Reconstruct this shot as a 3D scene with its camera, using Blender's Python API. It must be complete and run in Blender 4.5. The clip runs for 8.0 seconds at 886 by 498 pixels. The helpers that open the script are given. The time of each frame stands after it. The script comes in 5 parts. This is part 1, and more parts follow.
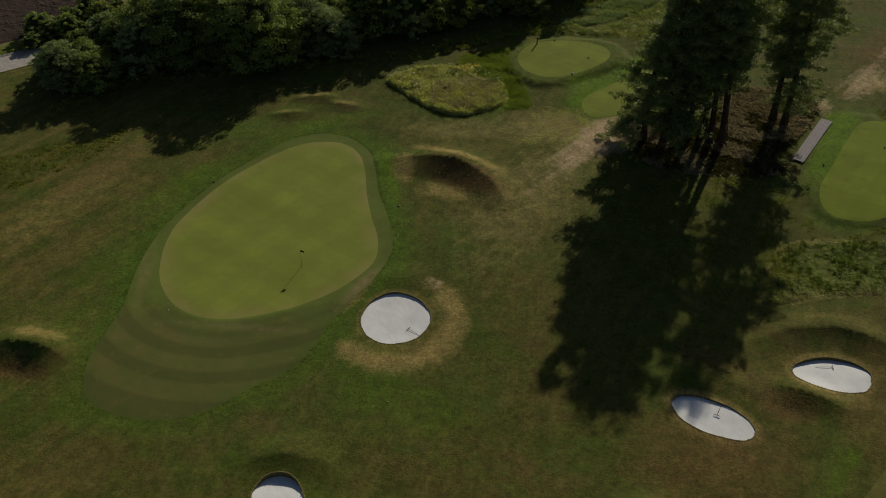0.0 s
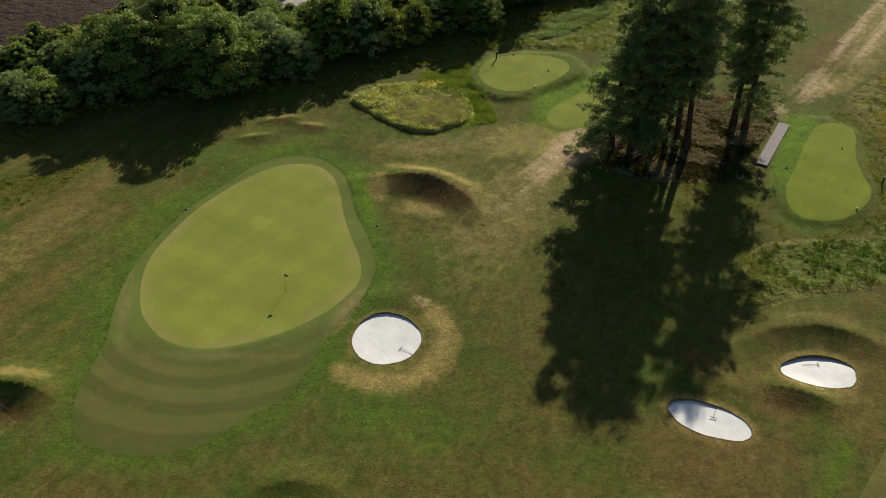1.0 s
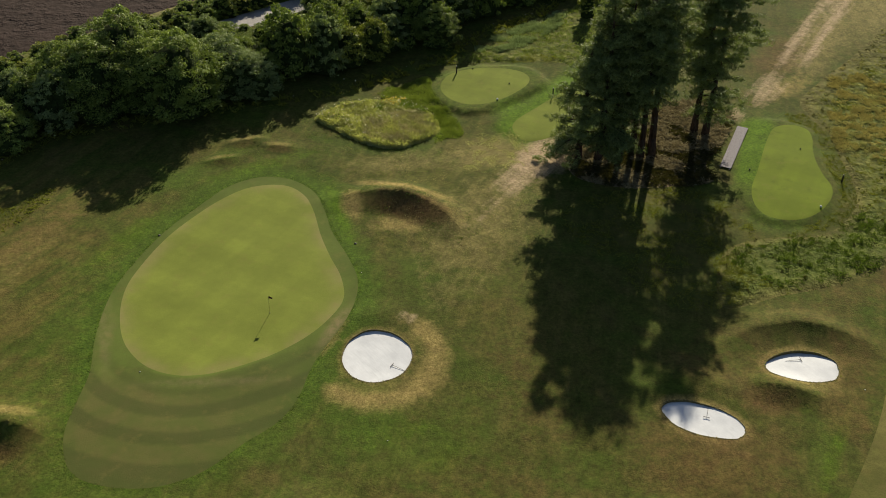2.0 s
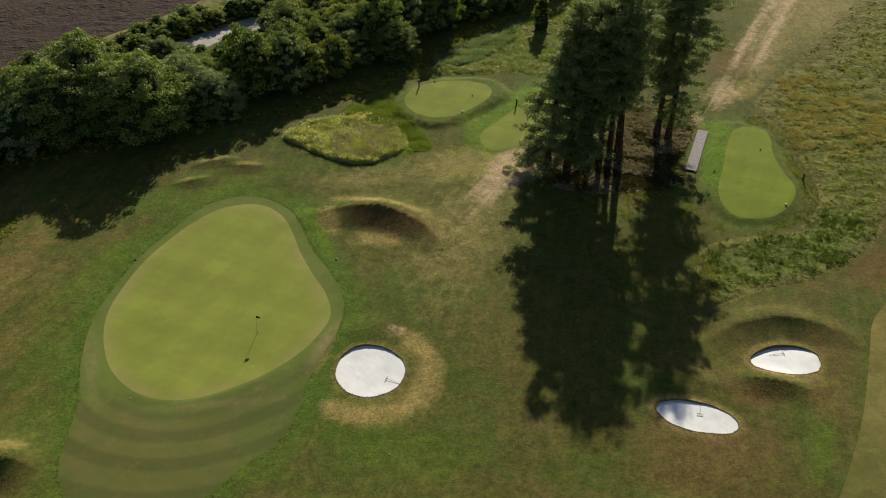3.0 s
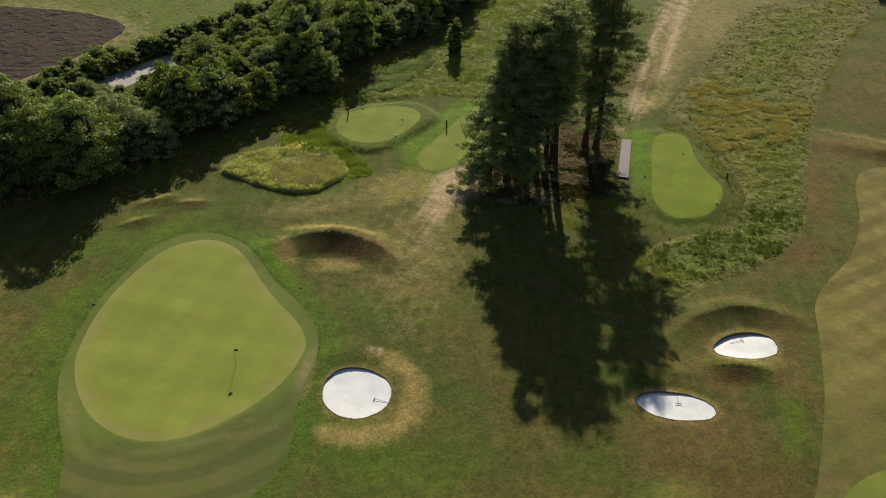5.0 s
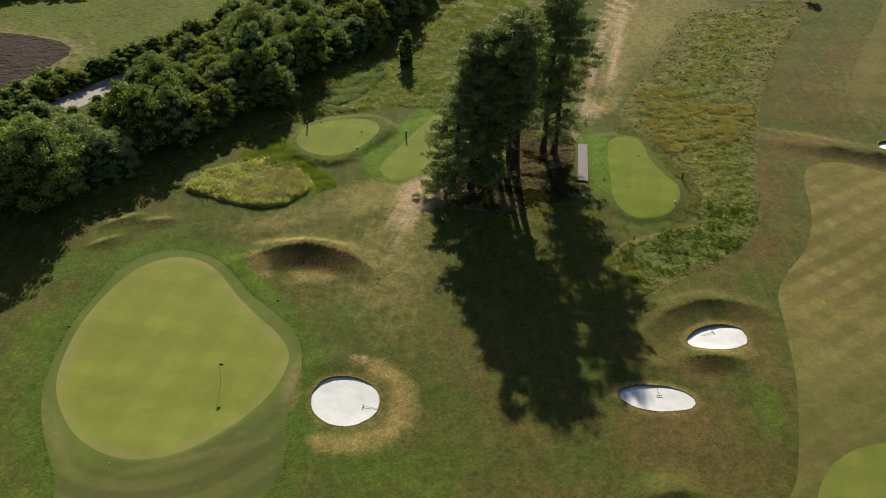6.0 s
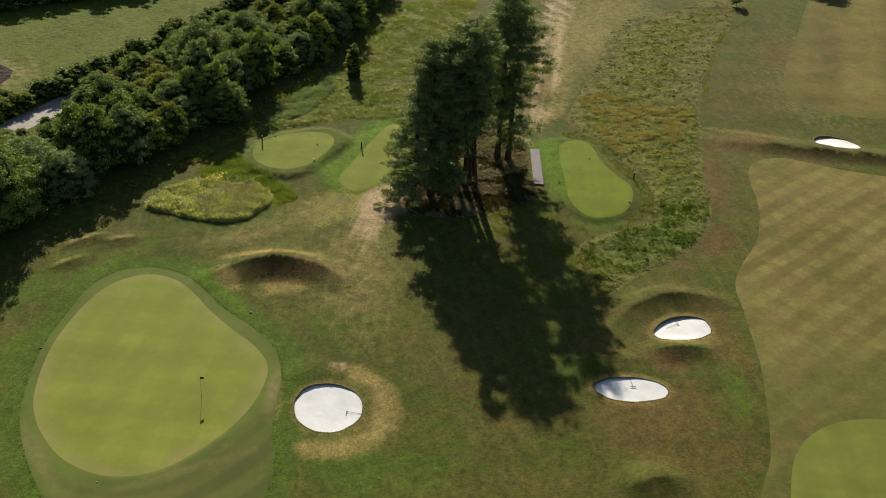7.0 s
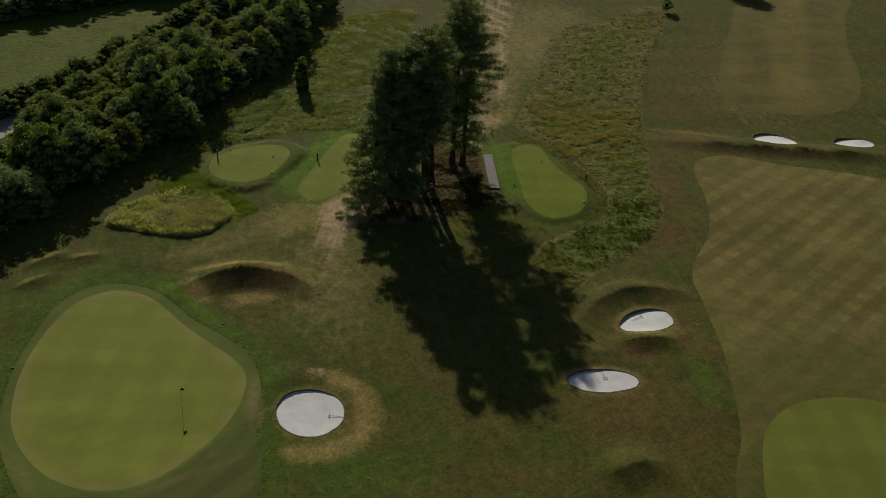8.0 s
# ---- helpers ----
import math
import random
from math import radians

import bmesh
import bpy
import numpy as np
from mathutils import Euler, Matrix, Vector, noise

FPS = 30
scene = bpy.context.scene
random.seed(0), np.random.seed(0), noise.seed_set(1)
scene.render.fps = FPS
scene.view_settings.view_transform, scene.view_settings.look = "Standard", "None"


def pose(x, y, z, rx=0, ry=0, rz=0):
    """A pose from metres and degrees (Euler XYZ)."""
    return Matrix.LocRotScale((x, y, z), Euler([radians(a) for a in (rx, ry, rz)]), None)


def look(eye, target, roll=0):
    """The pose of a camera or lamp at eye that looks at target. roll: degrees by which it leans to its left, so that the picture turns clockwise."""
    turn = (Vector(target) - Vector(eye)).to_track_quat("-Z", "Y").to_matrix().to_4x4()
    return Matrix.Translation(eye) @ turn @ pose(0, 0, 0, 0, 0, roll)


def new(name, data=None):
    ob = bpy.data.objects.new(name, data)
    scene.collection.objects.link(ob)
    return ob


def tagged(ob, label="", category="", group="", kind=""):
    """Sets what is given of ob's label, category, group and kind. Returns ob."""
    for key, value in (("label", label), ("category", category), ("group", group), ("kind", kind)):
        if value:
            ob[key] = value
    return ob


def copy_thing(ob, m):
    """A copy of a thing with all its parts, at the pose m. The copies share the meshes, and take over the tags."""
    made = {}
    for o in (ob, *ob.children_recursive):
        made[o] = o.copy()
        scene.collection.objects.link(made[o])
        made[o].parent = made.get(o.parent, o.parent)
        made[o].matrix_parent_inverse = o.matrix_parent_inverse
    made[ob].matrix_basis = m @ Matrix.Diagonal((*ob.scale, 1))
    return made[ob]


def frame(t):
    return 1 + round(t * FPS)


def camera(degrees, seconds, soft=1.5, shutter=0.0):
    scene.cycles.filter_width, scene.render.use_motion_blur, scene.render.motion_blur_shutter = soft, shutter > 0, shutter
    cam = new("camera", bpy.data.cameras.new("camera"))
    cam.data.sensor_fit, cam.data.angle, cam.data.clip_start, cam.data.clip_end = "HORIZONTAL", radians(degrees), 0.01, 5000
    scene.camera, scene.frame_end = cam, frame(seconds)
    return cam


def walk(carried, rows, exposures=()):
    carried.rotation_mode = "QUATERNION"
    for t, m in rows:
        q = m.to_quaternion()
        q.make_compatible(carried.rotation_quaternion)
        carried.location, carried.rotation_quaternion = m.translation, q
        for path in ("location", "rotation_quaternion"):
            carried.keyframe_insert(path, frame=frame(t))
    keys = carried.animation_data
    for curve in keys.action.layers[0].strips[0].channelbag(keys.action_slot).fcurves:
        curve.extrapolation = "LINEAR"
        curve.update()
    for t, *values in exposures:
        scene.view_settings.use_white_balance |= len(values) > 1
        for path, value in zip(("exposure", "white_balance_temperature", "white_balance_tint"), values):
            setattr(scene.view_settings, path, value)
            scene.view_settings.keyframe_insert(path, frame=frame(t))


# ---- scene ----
cam = camera(47.0, 8.0, 0.95)
METRES, EYE, TILT, LEAN, TURN = 36.0, 55.48, -39.0, -0.55, 0.0
ROWS = [
    (0.0, 0.0, 0.0, 0.0, 0.0, 0.0, -0.0),
    (0.5, -0.0666, 0.0008, 0.0048, -2.0, 0.37, 1.25),
    (1.0, -0.1332, 0.0047, 0.0082, -4.07, 0.75, 2.64),
    (1.5, -0.1932, 0.0098, 0.0113, -5.97, 1.07, 3.93),
    (3.0, -0.3835, 0.0285, 0.0182, -11.83, 1.81, 7.82),
    (3.5, -0.443, 0.0341, 0.0204, -13.52, 1.96, 8.94),
    (4.0, -0.5079, 0.0409, 0.0226, -15.52, 2.1, 10.21),
    (5.5, -0.6881, 0.06, 0.0283, -21.24, 2.27, 13.77),
    (6.0, -0.7535, 0.0681, 0.0311, -23.39, 2.18, 15.06),
    (6.5, -0.8131, 0.0756, 0.0336, -25.36, 2.07, 16.26),
    (7.0, -0.8744, 0.0814, 0.0352, -27.66, 1.86, 17.63),
    (7.5, -0.9339, 0.0899, 0.0376, -29.76, 1.63, 18.8),
    (8.0, -0.994, 0.0972, 0.0392, -31.94, 1.34, 20.04),
]
FADE = [(0.0, -0.45), (0.5, 0.22), (1.0, 0.57), (1.5, 0.59), (4.0, 0.63), (7.0, 0.71), (7.4, 0.51), (8.0, -0.44)]
walk(cam, [(t, pose(0, 0, EYE, TILT, LEAN, TURN) @ pose(METRES * x, METRES * y, METRES * z, 90 + pitch, roll, yaw)) for t, x, y, z, yaw, pitch, roll in ROWS], FADE)

# ---- light: low clear sun behind the pines ----
SUN_AZ, SUN_EL = 22.8, 26.5          # degrees from +y towards +x, and above the horizon
world = bpy.data.worlds.new("sky")
scene.world = world
world.use_nodes = True
wn = world.node_tree
sky = wn.nodes.new("ShaderNodeTexSky")
sky.sky_type, sky.sun_disc = "NISHITA", False
sky.sun_elevation, sky.sun_rotation = radians(SUN_EL), radians(SUN_AZ)
wn.links.new(sky.outputs[0], wn.nodes["Background"].inputs[0])
wn.nodes["Background"].inputs[1].default_value = 0.049
sun = new("sun", bpy.data.lights.new("sun", "SUN"))
sun.data.energy, sun.data.angle, sun.data.color = 5.0, radians(0.53), (1.0, 0.90, 0.69)
sun.matrix_world = look((SUN_DIST := 300.0) * Vector((math.sin(radians(SUN_AZ)), math.cos(radians(SUN_AZ)), math.tan(radians(SUN_EL)))), (0, 0, 0))


# ---- materials ----
class Nodes:
    """A short way to write a node material."""

    def __init__(self, name):
        self.mat = bpy.data.materials.new(name)
        self.mat.use_nodes = True
        self.tree = self.mat.node_tree
        self.bsdf = self.tree.nodes["Principled BSDF"]
        self.out = self.tree.nodes["Material Output"]
        self.place = self.tree.nodes.new("ShaderNodeNewGeometry").outputs["Position"]

    def put(self, socket, value):
        if isinstance(value, bpy.types.NodeSocket):
            self.tree.links.new(value, socket)
        elif value is not None:
            socket.default_value = value

    def node(self, kind, **values):
        n = self.tree.nodes.new("ShaderNode" + kind)
        for key, value in values.items():
            self.put(n.inputs[key.replace("_", " ")], value)
        return n

    def noise(self, scale, detail=3.0, rough=0.6, vector=None, stretch=None, turn=0.0):
        v = vector or self.place
        if stretch:
            m = self.node("Mapping", Vector=v, Scale=tuple(1 / k for k in stretch), Rotation=(0, 0, radians(turn)))
            m.vector_type = "TEXTURE"
            v = m.outputs[0]
        return self.node("TexNoise", Vector=v, Scale=scale, Detail=detail, Roughness=rough).outputs["Fac"]

    def ramp(self, fac, low, high, a=0.0, b=1.0):
        n = self.node("MapRange", Value=fac, From_Min=low, From_Max=high, To_Min=a, To_Max=b)
        return n.outputs[0]

    def mix(self, fac, a, b, mode="MIX"):
        n = self.tree.nodes.new("ShaderNodeMix")
        n.data_type, n.blend_type = "RGBA", mode
        self.put(n.inputs[0], fac)
        self.put(n.inputs[6], a if isinstance(a, bpy.types.NodeSocket) else (*a, 1))
        self.put(n.inputs[7], b if isinstance(b, bpy.types.NodeSocket) else (*b, 1))
        return n.outputs[2]

    def math(self, op, a, b=0.0):
        n = self.tree.nodes.new("ShaderNodeMath")
        n.operation = op
        self.put(n.inputs[0], a)
        self.put(n.inputs[1], b)
        return n.outputs[0]

    def attr(self, name):
        n = self.tree.nodes.new("ShaderNodeAttribute")
        n.attribute_name = name
        return n.outputs["Fac"]

    def bump(self, height, strength, distance):
        n = self.node("Bump", Strength=strength, Distance=distance, Height=height)
        self.put(self.bsdf.inputs["Normal"], n.outputs[0])

    def mottled(self, color, amount, scale=1.5):
        """Uneven growth: small tufts lighter and darker than the rest."""
        f = self.noise(scale, 6, 0.78)
        g = self.noise(scale * 0.3, 4, 0.6)
        k = self.math("MULTIPLY", self.ramp(f, 0.34, 0.66, 1 - amount, 1 + amount), self.ramp(g, 0.35, 0.65, 1 - 0.5 * amount, 1 + 0.5 * amount))
        grey = self.node("CombineColor", Red=k, Green=k, Blue=k).outputs[0]
        return self.mix(1.0, color, grey, "MULTIPLY")

    def finish(self, color, rough=0.9, spec=0.15, metal=0.0):
        self.put(self.bsdf.inputs["Base Color"], color)
        self.put(self.bsdf.inputs["Roughness"], rough)
        self.put(self.bsdf.inputs["Specular IOR Level"], spec)
        self.put(self.bsdf.inputs["Metallic"], metal)
        return self.mat


def turf(name, dark, mid, light, patch=0.16, grain=5.0, bump=0.12, contrast=1.0):
    """Grass seen from above: broad patches, mottling and a fine grain."""
    n = Nodes(name)
    broad, mottle, fine = n.noise(patch, 3), n.noise(patch * 6, 4, 0.65), n.noise(grain, 3, 0.7)
    c = n.mix(n.ramp(broad, 0.35, 0.65), dark, mid)
    c = n.mix(n.ramp(mottle, 0.40, 0.80, 0, contrast), c, light)
    c = n.mix(n.ramp(fine, 0.3, 0.7, 0.55 * contrast, 0), c, tuple(0.45 * v for v in dark))
    uneven = n.ramp(n.noise(patch * 2.3, 3), 0.38, 0.62, 0.2, 0.75)
    n.bump(n.math("ADD", n.math("MULTIPLY", mottle, 0.6), fine), uneven, bump)
    return n, c


def plain(name, color, rough=0.6, grain=30.0, metal=0.0, vary=0.3, spec=0.3):
    n = Nodes(name)
    f = n.noise(grain, 4)
    c = n.mix(n.ramp(f, 0.3, 0.7), tuple(v * (1 - vary) for v in color), tuple(min(1, v * (1 + vary)) for v in color))
    return n.finish(c, rough, spec, metal)


def ground_material():
    """Semi-rough turf; the dry, dark green and bare shares are laid out with the land."""
    n, c = turf("semi_rough_turf", (0.050, 0.071, 0.010), (0.082, 0.086, 0.016), (0.117, 0.105, 0.027), 0.09, 6.5, 0.075, 0.9)
    edge, fine = n.noise(0.9, 4, 0.7), n.noise(6.0, 3, 0.7)
    streak = n.noise(1.2, 4, 0.65, stretch=(1.0, 0.16, 1.0), turn=-24)
    combed = n.noise(1.0, 5, 0.75, stretch=(1.0, 0.3, 1.0), turn=-35)
    c = n.mix(n.ramp(streak, 0.48, 0.72, 0, 0.45), c, (0.150, 0.128, 0.038))
    swath = n.noise(0.55, 2, 0.5, stretch=(1.0, 0.07, 1.0), turn=-22)
    c = n.mix(n.ramp(swath, 0.42, 0.60, 0.0, 0.38), c, (0.052, 0.066, 0.012))
    lane = n.noise(1.5, 3, 0.6, stretch=(1.0, 0.07, 1.0), turn=-42)
    band = n.noise(0.75, 3, 0.6, stretch=(1.0, 0.06, 1.0), turn=-40)
    west = n.attr("west")
    c = n.mix(n.math("MULTIPLY", west, n.ramp(band, 0.44, 0.62, 0, 0.6)), c, (0.128, 0.104, 0.028))
    c = n.mix(n.math("MULTIPLY", west, n.ramp(band, 0.50, 0.34, 0, 0.6)), c, (0.054, 0.076, 0.011))
    tan = n.noise(0.3, 5, 0.68, stretch=(1.0, 0.45, 1.0), turn=12)
    c = n.mix(n.ramp(tan, 0.5, 0.68, 0, 0.5), c, (0.108, 0.084, 0.028))
    moss = n.noise(0.22, 4, 0.65, stretch=(0.5, 1.0, 1.0), turn=-30)
    c = n.mix(n.ramp(moss, 0.49, 0.65, 0, 0.6), c, (0.052, 0.088, 0.010))
    tuft = n.noise(2.4, 4, 0.7)
    c = n.mix(n.ramp(tuft, 0.56, 0.72, 0, 0.5), c, (0.036, 0.048, 0.009))
    wob = n.math("MULTIPLY", n.math("SUBTRACT", edge, 0.5), 1.1)
    covers = (
        ("dark_green", (0.040, 0.078, 0.008), (0.076, 0.120, 0.013), wob),
        ("fresh", (0.054, 0.108, 0.005), (0.092, 0.156, 0.009), n.math("MULTIPLY", wob, 0.5)),
        ("pale", (0.110, 0.098, 0.026), (0.228, 0.198, 0.078), n.math("ADD", wob, n.math("MULTIPLY", n.math("SUBTRACT", combed, 0.5), 1.3))),
        # dry turf; the same straw tone paints lit mound crests and bunker rims
        ("dry", (0.150, 0.118, 0.036), (0.310, 0.245, 0.092), wob),
        ("brown", (0.073, 0.048, 0.015), (0.142, 0.090, 0.034), wob),
        ("bare", (0.25, 0.182, 0.102), (0.43, 0.345, 0.228), n.math("ADD", wob, n.math("MULTIPLY", n.math("SUBTRACT", lane, 0.5), 1.1))),
    )
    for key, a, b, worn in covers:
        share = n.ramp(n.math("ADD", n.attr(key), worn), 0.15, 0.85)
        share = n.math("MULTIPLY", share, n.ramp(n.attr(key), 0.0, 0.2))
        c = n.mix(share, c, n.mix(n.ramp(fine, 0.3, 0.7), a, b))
    c = n.mix(1.0, c, (0.95, 0.93, 0.92), "MULTIPLY")
    return n.finish(n.mottled(c, 0.34, 3.2), 0.95, 0.1)


def green_material(name, base, stripe, worn=0.0):
    n, c = turf(name, tuple(0.82 * v for v in base), base, tuple(1.15 * v for v in base), 0.22, 9.0, 0.02, 0.25)
    if stripe:
        c = n.mix(n.ramp(n.noise(0.3, 5, 0.7), 0.48, 0.68, 0, 0.28), c, (0.124, 0.104, 0.036))
        c = n.mix(n.ramp(n.attr("low"), 0, 1, 0, 0.95), c, n.mix(n.ramp(n.noise(0.5, 4, 0.6), 0.4, 0.62), (0.080, 0.091, 0.021), (0.098, 0.093, 0.027)))
        c = n.mix(n.math("MULTIPLY", n.attr("dark_green"), n.ramp(n.noise(0.6, 4, 0.65), 0.3, 0.62, 0.4, 0.8)), c, (0.064, 0.088, 0.015))
        s = n.attr("stripe")
        c = n.mix(n.ramp(s, -0.8, 0.9, 0.55, 0), c, stripe)
    for angle in () if stripe else (38, 128):
        m = n.node("Mapping", Vector=n.place, Rotation=(0, 0, radians(angle)))
        w = n.node("TexWave", Vector=m.outputs[0], Scale=math.pi / 10 / 3.4, Distortion=0.8, Detail=2.0, Detail_Scale=0.5)
        c = n.mix(n.ramp(w.outputs["Fac"], 0.3, 0.7, 0, 0.38), c, tuple(0.72 * v for v in base))
    if worn:
        c = n.mix(n.ramp(n.noise(0.8, 5, 0.7), 0.56, 0.72, 0, worn), c, tuple(0.5 * v for v in base))
    c = n.mix(n.math("MULTIPLY", n.attr("worn"), n.ramp(n.noise(1.4, 4, 0.7), 0.32, 0.6, 0.2, 1)), c, (0.205, 0.160, 0.078))
    c = n.mix(n.math("MULTIPLY", n.attr("rim"), n.ramp(n.noise(0.35, 4, 0.6), 0.36, 0.6, 0.1, 0.8)), c, (0.205, 0.185, 0.068))
    blot = n.noise(0.7, 5, 0.7)
    c = n.mix(n.ramp(blot, 0.55, 0.8, 0, 0.4), c, (0.17, 0.14, 0.04))
    return n.finish(n.mottled(c, 0.05, 0.9), 0.9, 0.12)


def fairway_material(name, dark, light, period, turn, second=0.0):
    n, c = turf(name, dark, light, tuple(1.1 * v for v in light), 0.12, 6.0, 0.05, 0.45)
    for k, (angle, amount) in enumerate(((turn, 0.85), (turn + 90, second))):
        if amount:
            m = n.node("Mapping", Vector=n.place, Rotation=(0, 0, radians(angle)))
            w = n.node("TexWave", Vector=m.outputs[0], Scale=math.pi / 10 / period, Distortion=1.0, Detail=2.0, Detail_Scale=0.6)
            c = n.mix(n.math("MULTIPLY", n.ramp(w.outputs["Fac"], 0.25, 0.75, 0, amount), n.ramp(n.noise(0.07, 3), 0.36, 0.56, 0.25, 1)), c, tuple(0.70 * v for v in dark))
    c = n.mix(n.math("MULTIPLY", n.attr("dark_green"), n.ramp(n.noise(0.5, 4), 0.3, 0.6, 0.4, 1)), c, (0.072, 0.084, 0.018))
    brown, olive = n.noise(0.25, 5, 0.7), n.noise(0.16, 4, 0.65, stretch=(1.0, 0.5, 1.0), turn=-40)
    c = n.mix(n.ramp(brown, 0.48, 0.70, 0, 0.6), c, (0.155, 0.106, 0.046))
    c = n.mix(n.ramp(olive, 0.50, 0.66, 0, 0.55), c, (0.092, 0.094, 0.022))
    spot = n.noise(0.9, 4, 0.7)
    c = n.mix(n.ramp(spot, 0.55, 0.75, 0, 0.45), c, (0.088, 0.070, 0.022))
    c = n.mix(n.math("MULTIPLY", n.attr("rim"), n.ramp(n.noise(0.5, 4, 0.6), 0.25, 0.6, 0.45, 1)), c, (0.096, 0.088, 0.024))
    return n.finish(n.mottled(c, 0.16), 0.92, 0.1)


def sand_material():
    n = Nodes("white_bunker_sand")
    broad, fine, rake = n.noise(0.9, 4), n.noise(14, 4), n.noise(2.5, 3, 0.6, stretch=(1, 0.25, 1), turn=30)
    c = n.mix(n.ramp(broad, 0.3, 0.7), (0.55, 0.563, 0.595), (0.65, 0.663, 0.695))
    c = n.mix(n.ramp(fine, 0.55, 0.8, 0, 0.4), c, (0.46, 0.46, 0.46))
    n.bump(n.math("ADD", rake, n.math("MULTIPLY", fine, 0.3)), 0.3, 0.05)
    return n.finish(c, 0.95, 0.1)


def leaf_material(name, dark, light, glow=0.35, warm=None, tint=(1.25, 1.3, 0.6), skew=1.0, uneven=0.5):
    n = Nodes(name)
    island = n.tree.nodes.new("ShaderNodeNewGeometry").outputs["Random Per Island"]
    whole = n.tree.nodes.new("ShaderNodeObjectInfo").outputs["Random"]
    clump = n.noise(0.55, 3)
    c = n.mix(n.math("POWER", island, skew), dark, light)
    c = n.mix(n.ramp(clump, 0.35, 0.7, 0, uneven), c, tuple(0.6 * v for v in dark))
    c = n.mix(n.ramp(whole, 0.0, 1.0, 0.0, 0.55), c, warm or tuple(1.3 * v for v in light))
    n.finish(c, 0.6, 0.2)
    thin = n.node("BsdfTranslucent", Color=n.mix(1.0, c, tint, "MULTIPLY"))
    both = n.node("MixShader", Fac=glow)
    n.put(both.inputs[1], n.bsdf.outputs[0])
    n.put(both.inputs[2], thin.outputs[0])
    n.put(n.out.inputs[0], both.outputs[0])
    return n.mat


def bark_material(name, dark, light):
    n = Nodes(name)
    f = n.noise(3.0, 4, 0.65, stretch=(4, 4, 0.6))
    n.bump(f, 0.7, 0.06)
    return n.finish(n.mix(n.ramp(f, 0.35, 0.65), dark, light), 0.9, 0.1)


M_GROUND = ground_material()
M_GREEN = green_material("putting_green_turf", (0.184, 0.220, 0.034), None)
M_GREENTWO = green_material("duller_putting_turf", (0.152, 0.180, 0.030), None)
M_APRON = green_material("apron_turf", (0.120, 0.164, 0.027), (0.046, 0.056, 0.013))
M_TEE = green_material("tee_turf", (0.152, 0.188, 0.020), None, 0.45)
M_TEEBRIGHT = green_material("bright_tee_turf", (0.132, 0.178, 0.008), None, 0.75)
FAIR_TURN = 80.0
M_FAIR = fairway_material("fairway_turf", (0.140, 0.122, 0.032), (0.200, 0.172, 0.056), 2.7, FAIR_TURN, 0.42)
M_FAIRFAR = fairway_material("far_fairway_turf", (0.112, 0.096, 0.022), (0.150, 0.130, 0.033), 11.0, 53)
_n, _c = turf("rough_turf", (0.066, 0.096, 0.014), (0.118, 0.132, 0.026), (0.190, 0.170, 0.052), 0.22, 2.2, 0.6)
_c = _n.mix(_n.ramp(_n.noise(1.3, 4, 0.7), 0.52, 0.66, 0, 0.7), _c, (0.042, 0.056, 0.010))
_c = _n.mix(_n.attr("deep"), _c, _n.mix(_n.ramp(_n.noise(1.0, 4, 0.7), 0.35, 0.65), (0.040, 0.062, 0.010), (0.085, 0.118, 0.018)))
_c = _n.mix(_n.math("MULTIPLY", _n.attr("thin"), _n.ramp(_n.noise(0.8, 4, 0.7), 0.3, 0.6, 0.5, 1)), _c, (0.104, 0.094, 0.028))
M_ROUGH = _n.finish(_n.mottled(_c, 0.3, 1.1), 0.95, 0.1)
_n, _c = turf("pasture_grass", (0.054, 0.085, 0.008), (0.088, 0.118, 0.012), (0.150, 0.152, 0.025), 0.2, 2.2, 0.45)
_c = _n.mix(_n.math("MULTIPLY", _n.attr("bare"), _n.ramp(_n.noise(0.8, 4), 0.35, 0.6)), _c, (0.24, 0.19, 0.10))
_c = _n.mix(_n.ramp(_n.noise(0.35, 5, 0.7), 0.5, 0.7, 0, 0.6), _c, (0.075, 0.120, 0.012))
M_PASTURE = _n.finish(_c, 0.95, 0.1)
_n, _c = turf("ploughed_soil", (0.025, 0.016, 0.013), (0.040, 0.026, 0.022), (0.062, 0.042, 0.036), 0.16, 0.7, 1.2)
M_SOIL = _n.finish(_c, 0.95, 0.1)
_n, _c = turf("gravel_track", (0.30, 0.28, 0.27), (0.36, 0.34, 0.33), (0.42, 0.40, 0.38), 0.3, 8, 0.06)
M_TRACK = _n.finish(_c, 0.9, 0.2)
_n, _c = turf("undergrowth_floor", (0.120, 0.092, 0.052), (0.210, 0.165, 0.095), (0.35, 0.29, 0.175), 0.5, 4.0, 0.3)
M_FLOOR = _n.finish(_c, 0.95, 0.1)
M_SAND = sand_material()
M_LIP = plain("cut_turf_edge", (0.120, 0.098, 0.038), 0.95, 6.0)
M_LEAF = [
    leaf_material("hawthorn_leaf", (0.034, 0.062, 0.012), (0.360, 0.450, 0.105), 0.24, (0.25, 0.32, 0.065), skew=1.15, uneven=0.55),
    leaf_material("grey_willow_leaf", (0.060, 0.092, 0.034), (0.370, 0.450, 0.180), 0.22, (0.25, 0.31, 0.12), skew=1.15, uneven=0.5),
    leaf_material("yellowing_leaf", (0.070, 0.096, 0.018), (0.420, 0.455, 0.085), 0.24, (0.29, 0.31, 0.055), skew=1.1, uneven=0.5),
]
M_NEEDLE = leaf_material("pine_needle", (0.080, 0.114, 0.037), (0.290, 0.350, 0.122), 0.28, (0.19, 0.235, 0.080))
